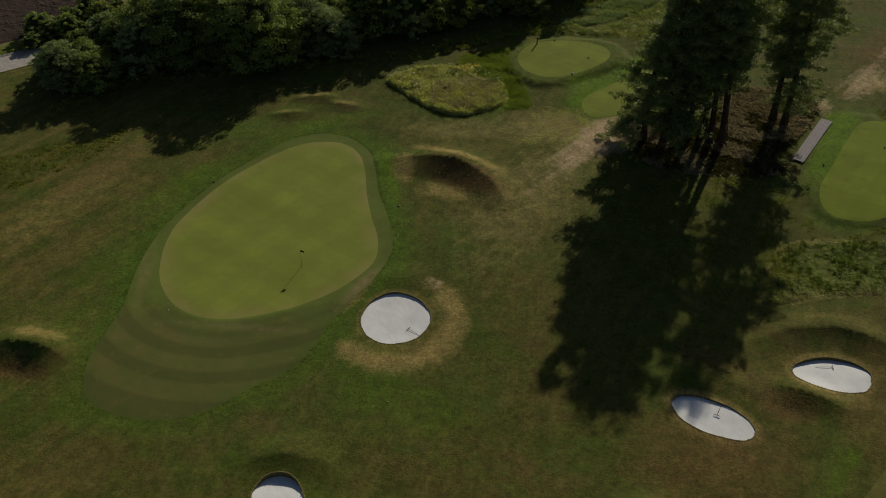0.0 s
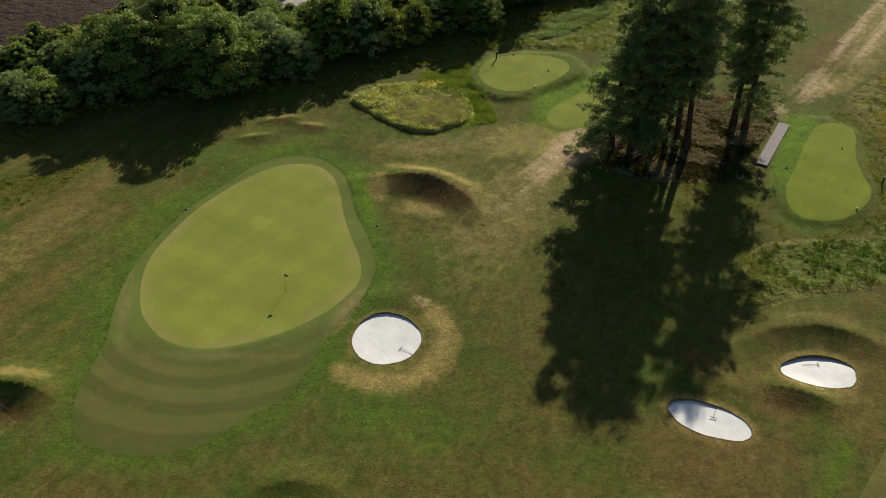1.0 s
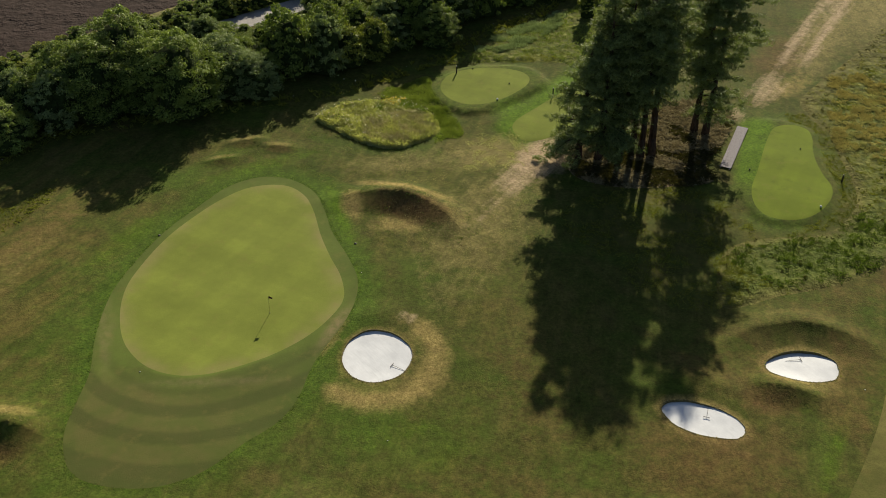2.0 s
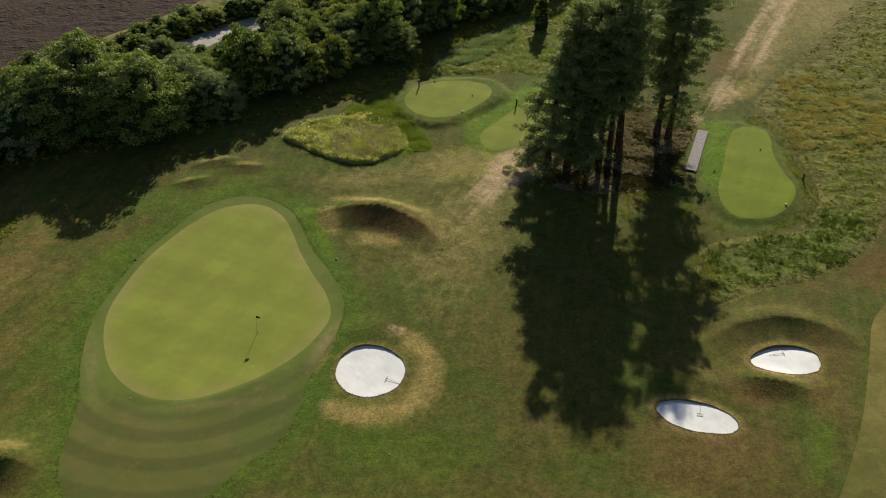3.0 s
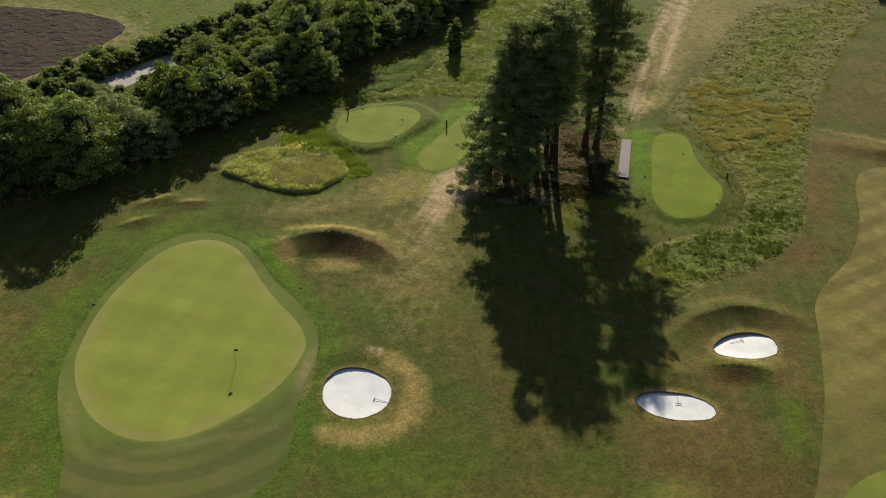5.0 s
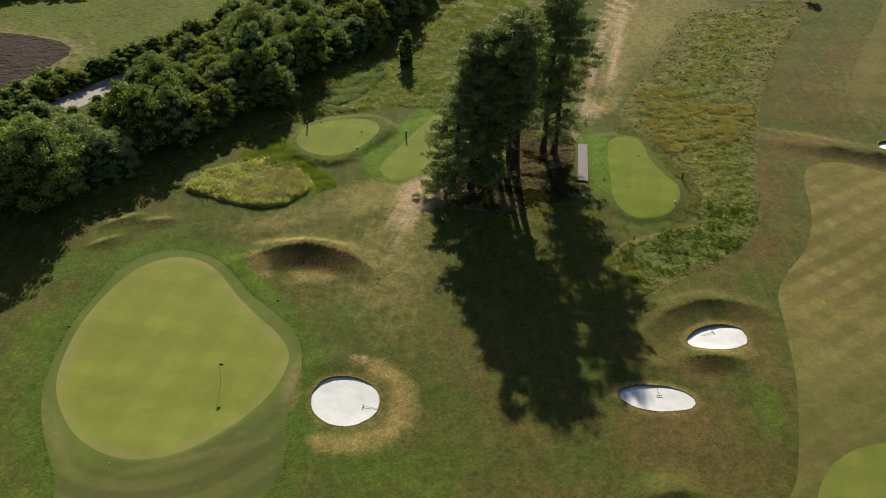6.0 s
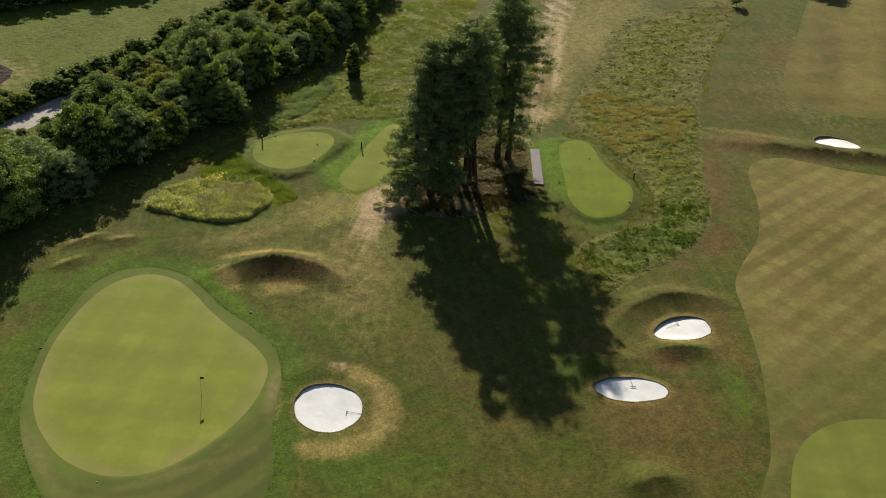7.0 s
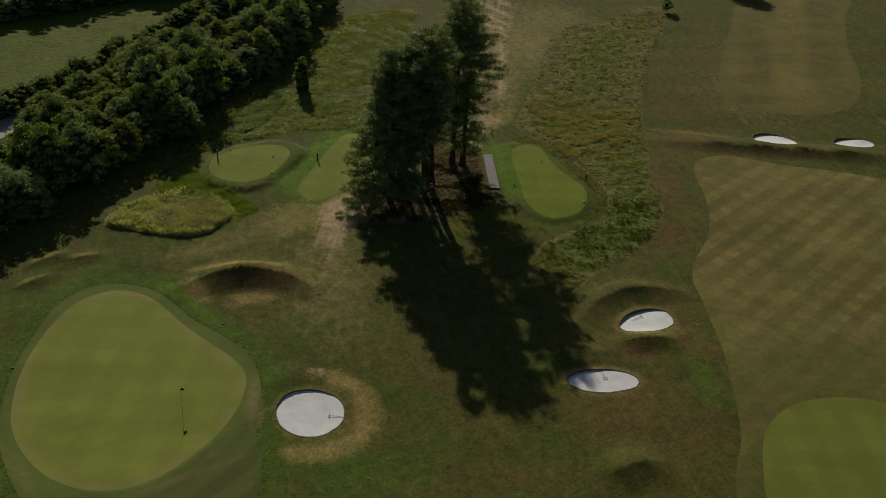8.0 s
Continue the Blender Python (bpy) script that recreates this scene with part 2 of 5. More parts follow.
# near-black fill standing in for the shade inside hedge crowns
M_CROWN_SHADE = plain("crown_shade_fill", (0.024, 0.036, 0.011), 0.95, 3.0, vary=0.6, spec=0.05)
M_BARK = bark_material("hedge_bark", (0.035, 0.028, 0.02), (0.09, 0.075, 0.055))
M_PINEBARK = bark_material("pine_bark", (0.030, 0.020, 0.015), (0.095, 0.060, 0.040))
M_STRAW = leaf_material("straw_blade", (0.275, 0.245, 0.092), (0.570, 0.515, 0.225), 0.45, (0.45, 0.40, 0.165), (1.15, 1.15, 0.85))
M_SEED = leaf_material("pale_seed_head", (0.400, 0.375, 0.190), (0.760, 0.710, 0.430), 0.3, (0.62, 0.58, 0.33), (1.1, 1.1, 1.0))
M_PALESTRAW = leaf_material("bleached_straw_blade", (0.330, 0.320, 0.110), (0.640, 0.610, 0.260), 0.35, (0.52, 0.50, 0.19), (1.05, 1.1, 0.9))
M_DEAD = leaf_material("dead_blade", (0.180, 0.150, 0.088), (0.460, 0.405, 0.260), 0.4, (0.34, 0.29, 0.17), (1.1, 1.1, 1.0))
M_BLADE = leaf_material("rough_blade", (0.085, 0.115, 0.016), (0.310, 0.325, 0.065), 0.4, (0.26, 0.265, 0.05))
M_FRESH = leaf_material("fresh_blade", (0.115, 0.165, 0.024), (0.330, 0.395, 0.080), 0.4, (0.25, 0.31, 0.06), (1.1, 1.15, 0.75))
M_DEEP = leaf_material("shaded_weed_blade", (0.050, 0.088, 0.016), (0.200, 0.265, 0.055), 0.38, (0.14, 0.20, 0.040))
M_LEAFY = leaf_material("herb_leaf", (0.125, 0.185, 0.036), (0.370, 0.450, 0.115), 0.42, (0.28, 0.35, 0.08))
M_HERB = leaf_material("meadow_blade", (0.310, 0.350, 0.120), (0.710, 0.710, 0.360), 0.5, (0.59, 0.60, 0.29), (1.2, 1.2, 0.8))
M_WEED = leaf_material("grey_weed_leaf", (0.150, 0.195, 0.080), (0.400, 0.470, 0.230), 0.35, (0.31, 0.37, 0.18), (1.1, 1.2, 0.9))
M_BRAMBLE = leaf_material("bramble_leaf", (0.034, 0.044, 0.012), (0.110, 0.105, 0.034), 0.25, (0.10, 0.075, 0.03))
M_HEATH = leaf_material("heather_blade", (0.085, 0.060, 0.026), (0.200, 0.145, 0.072), 0.4, (0.15, 0.10, 0.05))
M_PETAL = leaf_material("cream_petal", (0.70, 0.66, 0.48), (0.84, 0.80, 0.62), 0.4, (0.78, 0.74, 0.55), (1.0, 1.0, 1.0))
M_RAGWORT = plain("yellow_petal", (0.65, 0.45, 0.03), 0.8)
M_WHITE = plain("white_plastic", (0.8, 0.8, 0.78), 0.4, vary=0.05)
M_CAP = plain("weathered_grey_paint", (0.30, 0.29, 0.27), 0.7)
M_DARK = plain("dark_painted_wood", (0.02, 0.018, 0.016), 0.6)
M_POLE = plain("yellow_fibreglass", (0.45, 0.42, 0.12), 0.5)
M_FLAG = plain("dark_flag_cloth", (0.05, 0.012, 0.014), 0.8)
M_RAKE = plain("grey_rake_wood", (0.10, 0.085, 0.07), 0.6)
M_SLAB = plain("grey_strip_boards", (0.175, 0.158, 0.176), 0.8, 8.0)

# ---- the lay of the land ----


def loop(points, step=0.5):
    """A smooth closed outline through a few corner points."""
    p = np.array(points, float)
    n = len(p)
    out = []
    for i in range(n):
        a, b, c, d = p[i - 1], p[i], p[(i + 1) % n], p[(i + 2) % n]
        k = max(2, int(np.linalg.norm(c - b) / step))
        t = (np.arange(k) / k)[:, None]
        out.append(0.5 * (2 * b + (c - a) * t + (2 * a - 5 * b + 4 * c - d) * t**2 + (3 * b - a - 3 * c + d) * t**3))
    return np.concatenate(out)


def inside(poly, x, y):
    """Which of the places lie within an outline."""
    hit = np.zeros(x.shape, bool)
    px, py = poly[:, 0], poly[:, 1]
    near = (x > px.min()) & (x < px.max()) & (y > py.min()) & (y < py.max())
    xs, ys = x[near], y[near]
    h = np.zeros(xs.shape, bool)
    for x1, y1, x2, y2 in zip(px, py, np.roll(px, -1), np.roll(py, -1)):
        if y1 != y2:
            h ^= ((y1 > ys) != (y2 > ys)) & (xs < (x2 - x1) * (ys - y1) / (y2 - y1) + x1)
    hit[near] = h
    return hit


def distance(poly, x, y):
    """How far the places lie from an outline."""
    best = np.full(x.shape, 1e9)
    for a, b in zip(poly, np.roll(poly, -1, 0)):
        d = b - a
        t = np.clip(((x - a[0]) * d[0] + (y - a[1]) * d[1]) / max(d @ d, 1e-9), 0, 1)
        best = np.minimum(best, np.hypot(x - a[0] - t * d[0], y - a[1] - t * d[1]))
    return best


GREEN = loop([(-9.5, 85.1), (-7.7, 83.2), (-6.9, 80.2), (-6.5, 76.4), (-5.9, 73), (-5.2, 70), (-5.2, 67.2), (-6.3, 65.1), (-8.4, 62.9), (-11.4, 61), (-14.5, 59.9), (-17, 59.5), (-19.3, 59.9), (-21.4, 61.4), (-23, 64.2), (-23.6, 67.7), (-23.4, 71), (-22.4, 74), (-20.9, 77), (-18.8, 80), (-15.9, 83), (-12.6, 85.1)])
APRON = loop([(-25.3, 64.3), (-25.3, 61), (-25.9, 57.8), (-26.4, 54.8), (-26, 52), (-24.8, 50.2), (-22.6, 49.1), (-20, 48.7), (-17.6, 49.2), (-15.8, 50.1), (-13.6, 51.9), (-11.2, 53.7), (-9.6, 56), (-8.4, 59.2), (-7, 61.6), (-5.4, 64), (-4.3, 66.6), (-3.8, 69.5), (-4.4, 73), (-5.4, 76.6), (-5.9, 80.4), (-6.8, 83.8), (-9, 86.2), (-11.8, 86.8), (-14.7, 85.5), (-17.2, 83), (-19.9, 79.8), (-21.9, 76.7), (-23.4, 73.6), (-24.5, 70.6), (-25.1, 67.4)])
BUNKERS = [
    loop([(-6.1, 59.3), (-5.9, 60.5), (-5.4, 61.6), (-4.7, 62.3), (-3.9, 62.7), (-3.0, 62.7), (-2.1, 62.4), (-1.3, 61.8), (-0.7, 60.9), (-0.4, 59.9), (-0.5, 58.9), (-1.3, 57.6), (-2.2, 57.0), (-3.1, 56.7), (-4.0, 56.7), (-4.9, 57.1), (-5.5, 57.7), (-5.9, 58.5)], 0.25),
    loop([(17.2, 51.0), (17.5, 51.4), (18.0, 51.7), (18.8, 51.65), (19.7, 51.4), (20.6, 50.9), (21.4, 50.4), (22.1, 49.7), (22.6, 49.0), (22.8, 48.2), (22.6, 47.6), (22.1, 47.3), (21.4, 47.2), (20.0, 47.6), (18.8, 48.2), (17.8, 49.1), (17.3, 50.1)], 0.25),
    loop([(26.9, 54.2), (27.3, 54.8), (28.0, 55.2), (29.0, 55.5), (30.2, 55.6), (31.4, 55.3), (32.2, 54.8), (32.8, 54.1), (32.8, 53.3), (32.5, 52.6), (31.9, 52.0), (30.9, 51.8), (29.6, 51.85), (28.3, 52.2), (27.4, 52.9), (26.95, 53.5)], 0.25),
    loop([(73.6, 75), (75.2, 76.6), (77.2, 76.4), (78.4, 74.6), (78.5, 72.5), (77.1, 71.2), (74.8, 72.4)], 0.4),
    loop([(82.6, 68.9), (83.8, 69.9), (85.4, 69.7), (87.3, 68), (87.5, 66.4), (86.1, 65.7), (83.8, 67)], 0.4),
    loop([(-12.2, 42.2), (-11.6, 43.6), (-10.6, 44.1), (-9.5, 43.7), (-8.8, 42.5), (-8.7, 41), (-10, 39.8), (-11.6, 40.3)], 0.25),
]
BUNKERS = [o.mean(0) + (o - o.mean(0)) * k for o, k in zip(BUNKERS, (0.975, 0.975, 0.975, 1, 1, 1))]


def ragged(o, seed):
    """A hand-cut edge: the outline with small uneven bites."""
    m = o.mean(0)
    a = np.arctan2(*(o - m).T)
    k = 1 + 0.005 * np.sin(5 * a + seed) + 0.004 * np.sin(9 * a + 2.1 * seed) + 0.004 * np.sin(16 * a + 0.7 * seed)
    return m + (o - m) * k[:, None]


BUNKERS = [ragged(o, i + 1.0) for i, o in enumerate(BUNKERS)]
TEES = [
    loop([(9.2, 103.6), (10.6, 105.5), (13.1, 106.4), (16.1, 106.2), (18.5, 105.2), (19.4, 103.7), (19.1, 102.1), (17.9, 100.7), (15.7, 99.1), (13.5, 98.1), (11.3, 98.2), (9.6, 99.7), (8.9, 101.7)]),
    loop([(15.1, 92.0), (15.7, 94.2), (19, 97.1), (23, 100.2), (27.6, 103.6), (30, 102.6), (28.8, 98.8), (25, 94.6), (21, 91.6), (17.7, 90.2), (15.8, 90.4)]),
    loop([(42.2, 87.9), (43.5, 89.3), (45.3, 89.6), (46.7, 88.6), (46.6, 86.8), (45.5, 84.4), (44.7, 82.0), (44.3, 79.6), (44.2, 77.6), (43.3, 75.7), (41.5, 73.9), (39.6, 72.9), (37.6, 72.8), (35.9, 73.6), (35.3, 75.3), (36.0, 78.1), (38.2, 81.6), (40.4, 85.2)]),
]
TEESIDES = [
    loop([(7.2, 101.4), (8.2, 98.4), (10.4, 96.2), (12.9, 96.1), (15.7, 97.5), (18.7, 99.3), (21.6, 101.2), (21.8, 103.4), (20.4, 106.6), (16.0, 107.9), (12.6, 107.8), (8.9, 105.4)]),
    loop([(12.8, 93.8), (15, 97), (18.6, 99.2), (22.4, 102.4), (27.6, 103.8), (31, 102), (30.4, 97.4), (25.6, 92.6), (20.6, 90.2), (15.6, 89.8)]),
    loop([(42.2, 91.4), (45.1, 91.4), (47.2, 90.0), (47.9, 88.0), (46.9, 84.5), (46.2, 80.1), (45.6, 77.2), (43.6, 74.6), (40.2, 72.0), (37.3, 71.8), (35.0, 72.7), (33.8, 75.3), (34.6, 79.0), (37.4, 84)]),
]
FAIRWAY = loop([(63.3, 75.2), (61.6, 74.8), (60.1, 73.9), (58.5, 72.4), (56, 69.2), (53.1, 65.7), (48.8, 62), (46.4, 60.6), (43.4, 59.1), (41, 57.6), (39.4, 56.1), (37.6, 53.6), (35.6, 50.8), (33.3, 47.7), (30.8, 44.7), (28.3, 42), (24.6, 38.2), (17, 30.6), (20, 12), (60, 8), (84, 40), (79, 58), (75.8, 63.6), (71.5, 68.2), (69.2, 71.2), (67.6, 73.4), (65.7, 74.8)], 1.0)
GREEN_TWO = loop([(20, 31.6), (22.6, 34.4), (25.5, 36.6), (28.5, 37.8), (32, 37.8), (36.2, 36), (38.6, 33), (38.6, 27), (32, 20), (23, 20), (19.4, 26)], 0.6)
FAR_FAIRWAY = loop([(124.4, 118.2), (106.3, 106.2), (93, 97), (85.5, 91), (82, 87), (81.8, 84.4), (83.4, 81), (87.6, 76.9), (93.3, 75.3), (100.2, 76.9), (109.8, 83.2), (120.2, 92.3), (133.9, 102), (146, 109.6), (150, 126)], 1.2)
ROUGH = loop([(26.5, 61.8), (32.3, 62.4), (38.5, 63.3), (44, 65.2), (48.4, 68.3), (52.5, 73.3), (57, 78.4), (62.5, 84.2), (68, 90), (76.1, 97.6), (84, 103.7), (95, 111), (108, 123), (91.3, 122), (81.2, 121.5), (70, 113), (60.6, 104.9), (50.1, 96.2), (48.6, 92), (49, 87.6), (47.6, 82), (46.6, 77), (44, 73), (40, 70.4), (34.5, 70.6), (29.5, 69)], 0.8)
THICKET = loop([(19.4, 86), (19.6, 82.6), (24, 80.4), (29, 80), (33, 80.4), (33.4, 83.4), (36.4, 86.8), (39, 90.6), (40, 94.4), (37, 96.4), (32, 95.6), (28, 93.4), (23, 90.4)], 0.8)
BANK = loop([(7.5, 108.6), (14, 111.2), (22, 117), (30, 123), (40, 133), (50, 143), (66, 142), (56, 130), (46, 119), (37, 109.6), (30, 104.8), (23, 107.4), (14, 108.6)])
MEADOW = loop([(-5.6, 97.6), (-4.7, 96.1), (-2.9, 93.9), (-1.1, 92.1), (1.2, 90.7), (3.2, 90.5), (4.8, 91.4), (6.2, 92.2), (7.4, 93.8), (7.3, 96.4), (6.2, 98.6), (4.4, 100.2), (2.4, 100.8), (0.4, 100.9), (-1.6, 100.6), (-3.7, 99.5)])
HEDGE_LINE = [(-62, 66), (-46, 80), (-40, 90), (-33, 97), (-20, 99.6), (-8, 102), (0, 104.6), (4.6, 107.0), (9.8, 109.6), (17.8, 116.6), (23.8, 120.4), (28.4, 124.4), (37.4, 133.4), (48, 144), (58, 155)]
TRACK_LINE = [(-90, 76), (-60, 93), (-38, 107.5), (-13, 123.4), (-5.5, 127.6), (20, 143.5), (60, 172), (110, 205)]
SOIL = loop([(-120, 100), (-60, 101), (-38, 117.5), (-26, 126), (-13, 135.6), (-9, 141), (-13, 147), (-24, 153), (-60, 170), (-140, 190)], 3.0)


def ribbon(line, half):
    p = np.array(line, float)
    d = np.gradient(p, axis=0)
    d /= np.linalg.norm(d, axis=1)[:, None]
    side = np.c_[-d[:, 1], d[:, 0]] * half
    return np.r_[p + side, (p - side)[::-1]]


TRACK = ribbon(TRACK_LINE, 1.9)

# Ridges: centre, turn of the crest, half length, back and front run, height, bend, depth of the hollow before it
RIDGES = [
    (2.2, 80.5, -33, 5.8, 2.3, 2.0, 1.15, -0.06, 0.12),
    (-31.2, 55.9, -14, 3.2, 2.0, 1.7, 0.98, -0.04, 0.12),
    (-10.2, 45.4, 0, 3.0, 2.0, 1.6, 0.6, -0.08, 0.0),
    (31.4, 58.2, -12, 5.2, 2.0, 1.7, 0.82, -0.055, 0.0),
    (27.4, 51.2, -28, 2.8, 1.4, 1.4, 0.62, 0.0, 0.0),
    (21.2, 53.2, -32, 3.2, 1.8, 1.5, 0.3, -0.02, 0.0),
    (-2.6, 64.4, 0, 2.8, 1.6, 1.5, 0.2, -0.06, 0.0),
    (14.0, 40.2, -15, 2.6, 2.0, 1.8, 0.72, -0.05, 0.0),
    (-12.9, 93.4, 10, 2.0, 1.1, 1.0, 0.34, 0.0, 0.0),
    (-9.6, 92.0, -10, 1.9, 1.1, 1.0, 0.3, 0.0, 0.0),
    (-15.4, 90.2, 10, 1.7, 1.0, 0.9, 0.3, 0.0, 0.0),
    (75.0, 70.8, -40, 14.0, 2.6, 1.6, 0.8, 0.0, 0.0),
]


def step(x):
    x = np.clip(x, 0, 1)
    return x * x * (3 - 2 * x)


def land(x, y, rims=True):
    """Height of the ground."""
    x, y = np.asarray(x, float), np.asarray(y, float)
    z = 0.18 * np.sin(x * 0.13 + 1.0) * np.sin(y * 0.11) + 0.05 * np.sin(x * 0.55 + y * 0.3) * np.sin(y * 0.47 - x * 0.2)
    for cx, cy, turn, half, back, front, high, bend, hollow in RIDGES:
        c, s = math.cos(radians(turn)), math.sin(radians(turn))
        u, v = (x - cx) * c + (y - cy) * s, -(x - cx) * s + (y - cy) * c
        v = v - bend * u * u
        fall = (1 - np.clip(-v / (1.55 * front), 0, 1)) ** 1.5
        lump = 1 + 0.06 * np.sin(1.1 * u + cx) + 0.025 * np.sin(2.9 * u + 2 * cy)
        ends = np.exp(-((np.abs(u) / half) ** 3))
        z = z + lump * high * ends * np.where(v > 0, np.exp(-((v / back) ** 2)), fall)
        if hollow:
            z = z - hollow * np.exp(-((u / (0.75 * half)) ** 4) - ((v + 1.9 * front) / (1.1 * front)) ** 2)
    for outline, high in zip(TEESIDES, (0.42, 0.12, 0.25)):
        near = (x > outline[:, 0].min() - 2) & (x < outline[:, 0].max() + 2) & (y > outline[:, 1].min() - 2) & (y < outline[:, 1].max() + 2)
        if near.any():
            xs, ys = x[near], y[near]
            d = distance(outline, xs, ys) * np.where(inside(outline, xs, ys), 1, -1)
            zz = np.zeros(x.shape)
            zz[near] = high * step((d + 0.1) / 1.3)
            z = z + zz
    return z + tussocky(x, y)


def tussocky(x, y):
    """Uneven ground, a hand higher than the mown turf, in the uncut parts."""
    z = np.zeros(x.shape)
    for outline in (ROUGH, BANK):
        near = inside(outline, x, y)
        if near.any():
            a, b = x[near], y[near]
            d = distance(outline, a, b)
            lump = 0.07 * np.sin(2.1 * a + 1.3 * np.sin(1.7 * b)) * np.sin(2.4 * b + 1.1 * np.sin(1.3 * a)) + 0.06 * np.sin(0.9 * a + 1.1 * b) * np.sin(1.2 * b - 0.7 * a)
            z[near] = step(d / 0.8) * (0.12 + lump)
    return z


def height(x, y):
    return float(land(np.array([x]), np.array([y]))[0])


def blobs(x, y, rows):
    """Shares of a ground cover: soft ovals of centre, radii, turn and weight."""
    out = np.zeros(x.shape)
    for cx, cy, rx, ry, turn, w in rows:
        c, s = math.cos(radians(turn)), math.sin(radians(turn))
        u, v = ((x - cx) * c + (y - cy) * s) / rx, (-(x - cx) * s + (y - cy) * c) / ry
        out = np.maximum(out, w * np.exp(-((u * u + v * v) ** 1.5)))
    return out


# dry patches, plus thin blobs that paint the lit crests and rims
DRY_LIT = [(0.4, 63.2, 1.8, 0.9, -20, 0.5), (2.0, 82.3, 5.4, 0.9, -29, 0.85), (-3.2, 80.6, 1.2, 2.4, 0, 0.7), (1.0, 76.9, 3.0, 1.4, -14, 0.72), (-6.6, 62.4, 0.7, 2.4, -32, 0.6),
       (49, 98.5, 5.5, 1.8, 36, 0.55), (68.3, 81.0, 0.7, 6, 44, 0.6), (-34, 75, 2.6, 15, -28, 0.36), (29.8, 51.3, 3, 0.7, -12, 0.5), (20, 47, 3.4, 0.7, -28, 0.4), (-12.9, 93.9, 2.0, 0.6, 10, 0.5), (-9.6, 92.5, 1.9, 0.6, -10, 0.5), (-15.4, 90.7, 1.7, 0.5, 10, 0.45), (-31, 57.2, 2.8, 0.8, -14, 0.6)]
PALE = [(8.5, 76.5, 4.6, 11, -30, 0.6), (11.5, 88.4, 5.4, 3.4, 10, 0.85), (3, 88, 7, 2.2, 4, 0.55), (60, 111, 3.5, 14, -40, 0.85), (72, 120, 7, 16, -42, 0.8), (84, 128, 9, 8, -40, 0.7), (4, 67, 3.0, 4, -10, 0.35), (-6, 74, 0.8, 3, 0, 0.4), (104, 98, 16, 8, 40, 0.35), (86, 87, 9, 12, -40, 0.38)]
FRESH = [(38.6, 83.6, 1.7, 7.0, -32, 1.1), (41.6, 89.6, 2.0, 2.6, -32, 1.1),  (39.6, 86.6, 1.3, 4.2, -32, 1.0), (23.5, 99.8, 12.0, 3.4, 41, 1.15), (16.5, 96.5, 3.0, 4.0, 10, 0.8), (-4.6, 80, 0.9, 5.5, 8, 0.75), (-12, 88.6, 7, 1.2, 20, 0.45), (28.2, 44.8, 0.6, 6.0, -38, 0.58), (0.2, 48.3, 3.5, 1.6, 20, 0.3), (-24, 78, 1.5, 6, -36, 0.5), (7, 93, 2.5, 1.4, 20, 0.5), (-2.2, 51.6, 3.2, 1.4, 15, 0.3), (-4.5, 70, 1.2, 2.6, 10, 0.45)]
DARK_GREEN = [(21.5, 96.5, 9.5, 5.2, 32, 0.6), (36, 73, 4, 2.4, -20, 0.6), (-28, 68, 2.2, 9, -12, 0.5), (-5, 53.5, 3.8, 5.2, 20, 0.75), (-8.6, 57, 2.4, 4.6, -34, 0.85), (-1, 50, 6, 3, 10, 0.5), (-28, 60, 2.4, 6, -10, 0.5), (28.6, 46.4, 1.4, 6.0, -42, 0.5), (-18, 88.5, 9, 1.8, 38, 0.6), (-4.5, 81, 1.2, 6, 8, 0.7), (-8, 91, 6, 2, -10, 0.4), (30, 66, 4, 3, 0, 0.5), (3, 90, 4, 1.6, 0, 0.4), (-12, 45, 6, 3, 0, 0.3), (9, 96, 2, 3, 0, 0.4)]
# brown turf; blobs on mound fronts also paint their shaded faces darker
BROWN = [(-12.9, 92.9, 1.6, 0.7, 10, 0.5), (-9.6, 91.6, 1.6, 0.7, -10, 0.5), (-15.4, 89.7, 1.4, 0.6, 10, 0.45), (2.4, 78.9, 4.9, 1.8, -31, 0.85), (36, 60.5, 7, 3, 20, 0.35), (24, 55, 6, 5, 0, 0.35), (2, 45, 10, 5, 0, 0.3), (19, 45.5, 7, 5, 0, 0.58), (31, 48.6, 2.2, 3.2, -30, 0.6), (34, 54, 3, 5, -35, 0.5), (44.4, 63.6, 2.6, 4.4, -50, 0.66), (53.5, 74, 3.4, 10, -38, 0.62), (51.5, 106, 3.0, 7, -38, 0.6), (95, 100, 5, 12, -48, 0.5), (64, 80, 9, 4, -20, 0.55), (78, 92, 9, 14, -40, 0.42), (20, 40, 7, 4, 0, 0.5), (-31.5, 53.6, 2.6, 1, -10, 0.7), (-32, 80, 3, 7, -35, 0.35), (70, 73, 14, 2, -38, 0.5), (8, 55, 4, 9, 0, 0.3), (-24, 45, 8, 3, 0, 0.3), (25.5, 50.4, 2.6, 1.6, -20, 0.75)]
RUTS = [(47.5, 98), (59.6, 112.8), (72, 127.2), (84, 141), (100, 160)]
BARE = [(17.0, 86.8, 4.6, 2.3, 45, 1.45), (13.6, 83.4, 1.7, 4.0, -35, 0.75), (10, 79, 1.2, 5, -40, 0.25), (46.8, 98.4, 1.8, 5.0, -40, 0.6), (57, 109.6, 1.8, 8, -40, 0.3), (69, 123.5, 2.2, 12, -40, 0.45), (80, 136, 2.4, 14, -40, 0.5), (-0.2, 63.8, 0.9, 0.7, 0, 0.5), (28, 96, 3, 1.6, 20, 0.7), (-9.6, 139, 2.4, 3.6, 20, 0.8), (40.5, 93, 1.2, 2.2, -30, 0.5)]


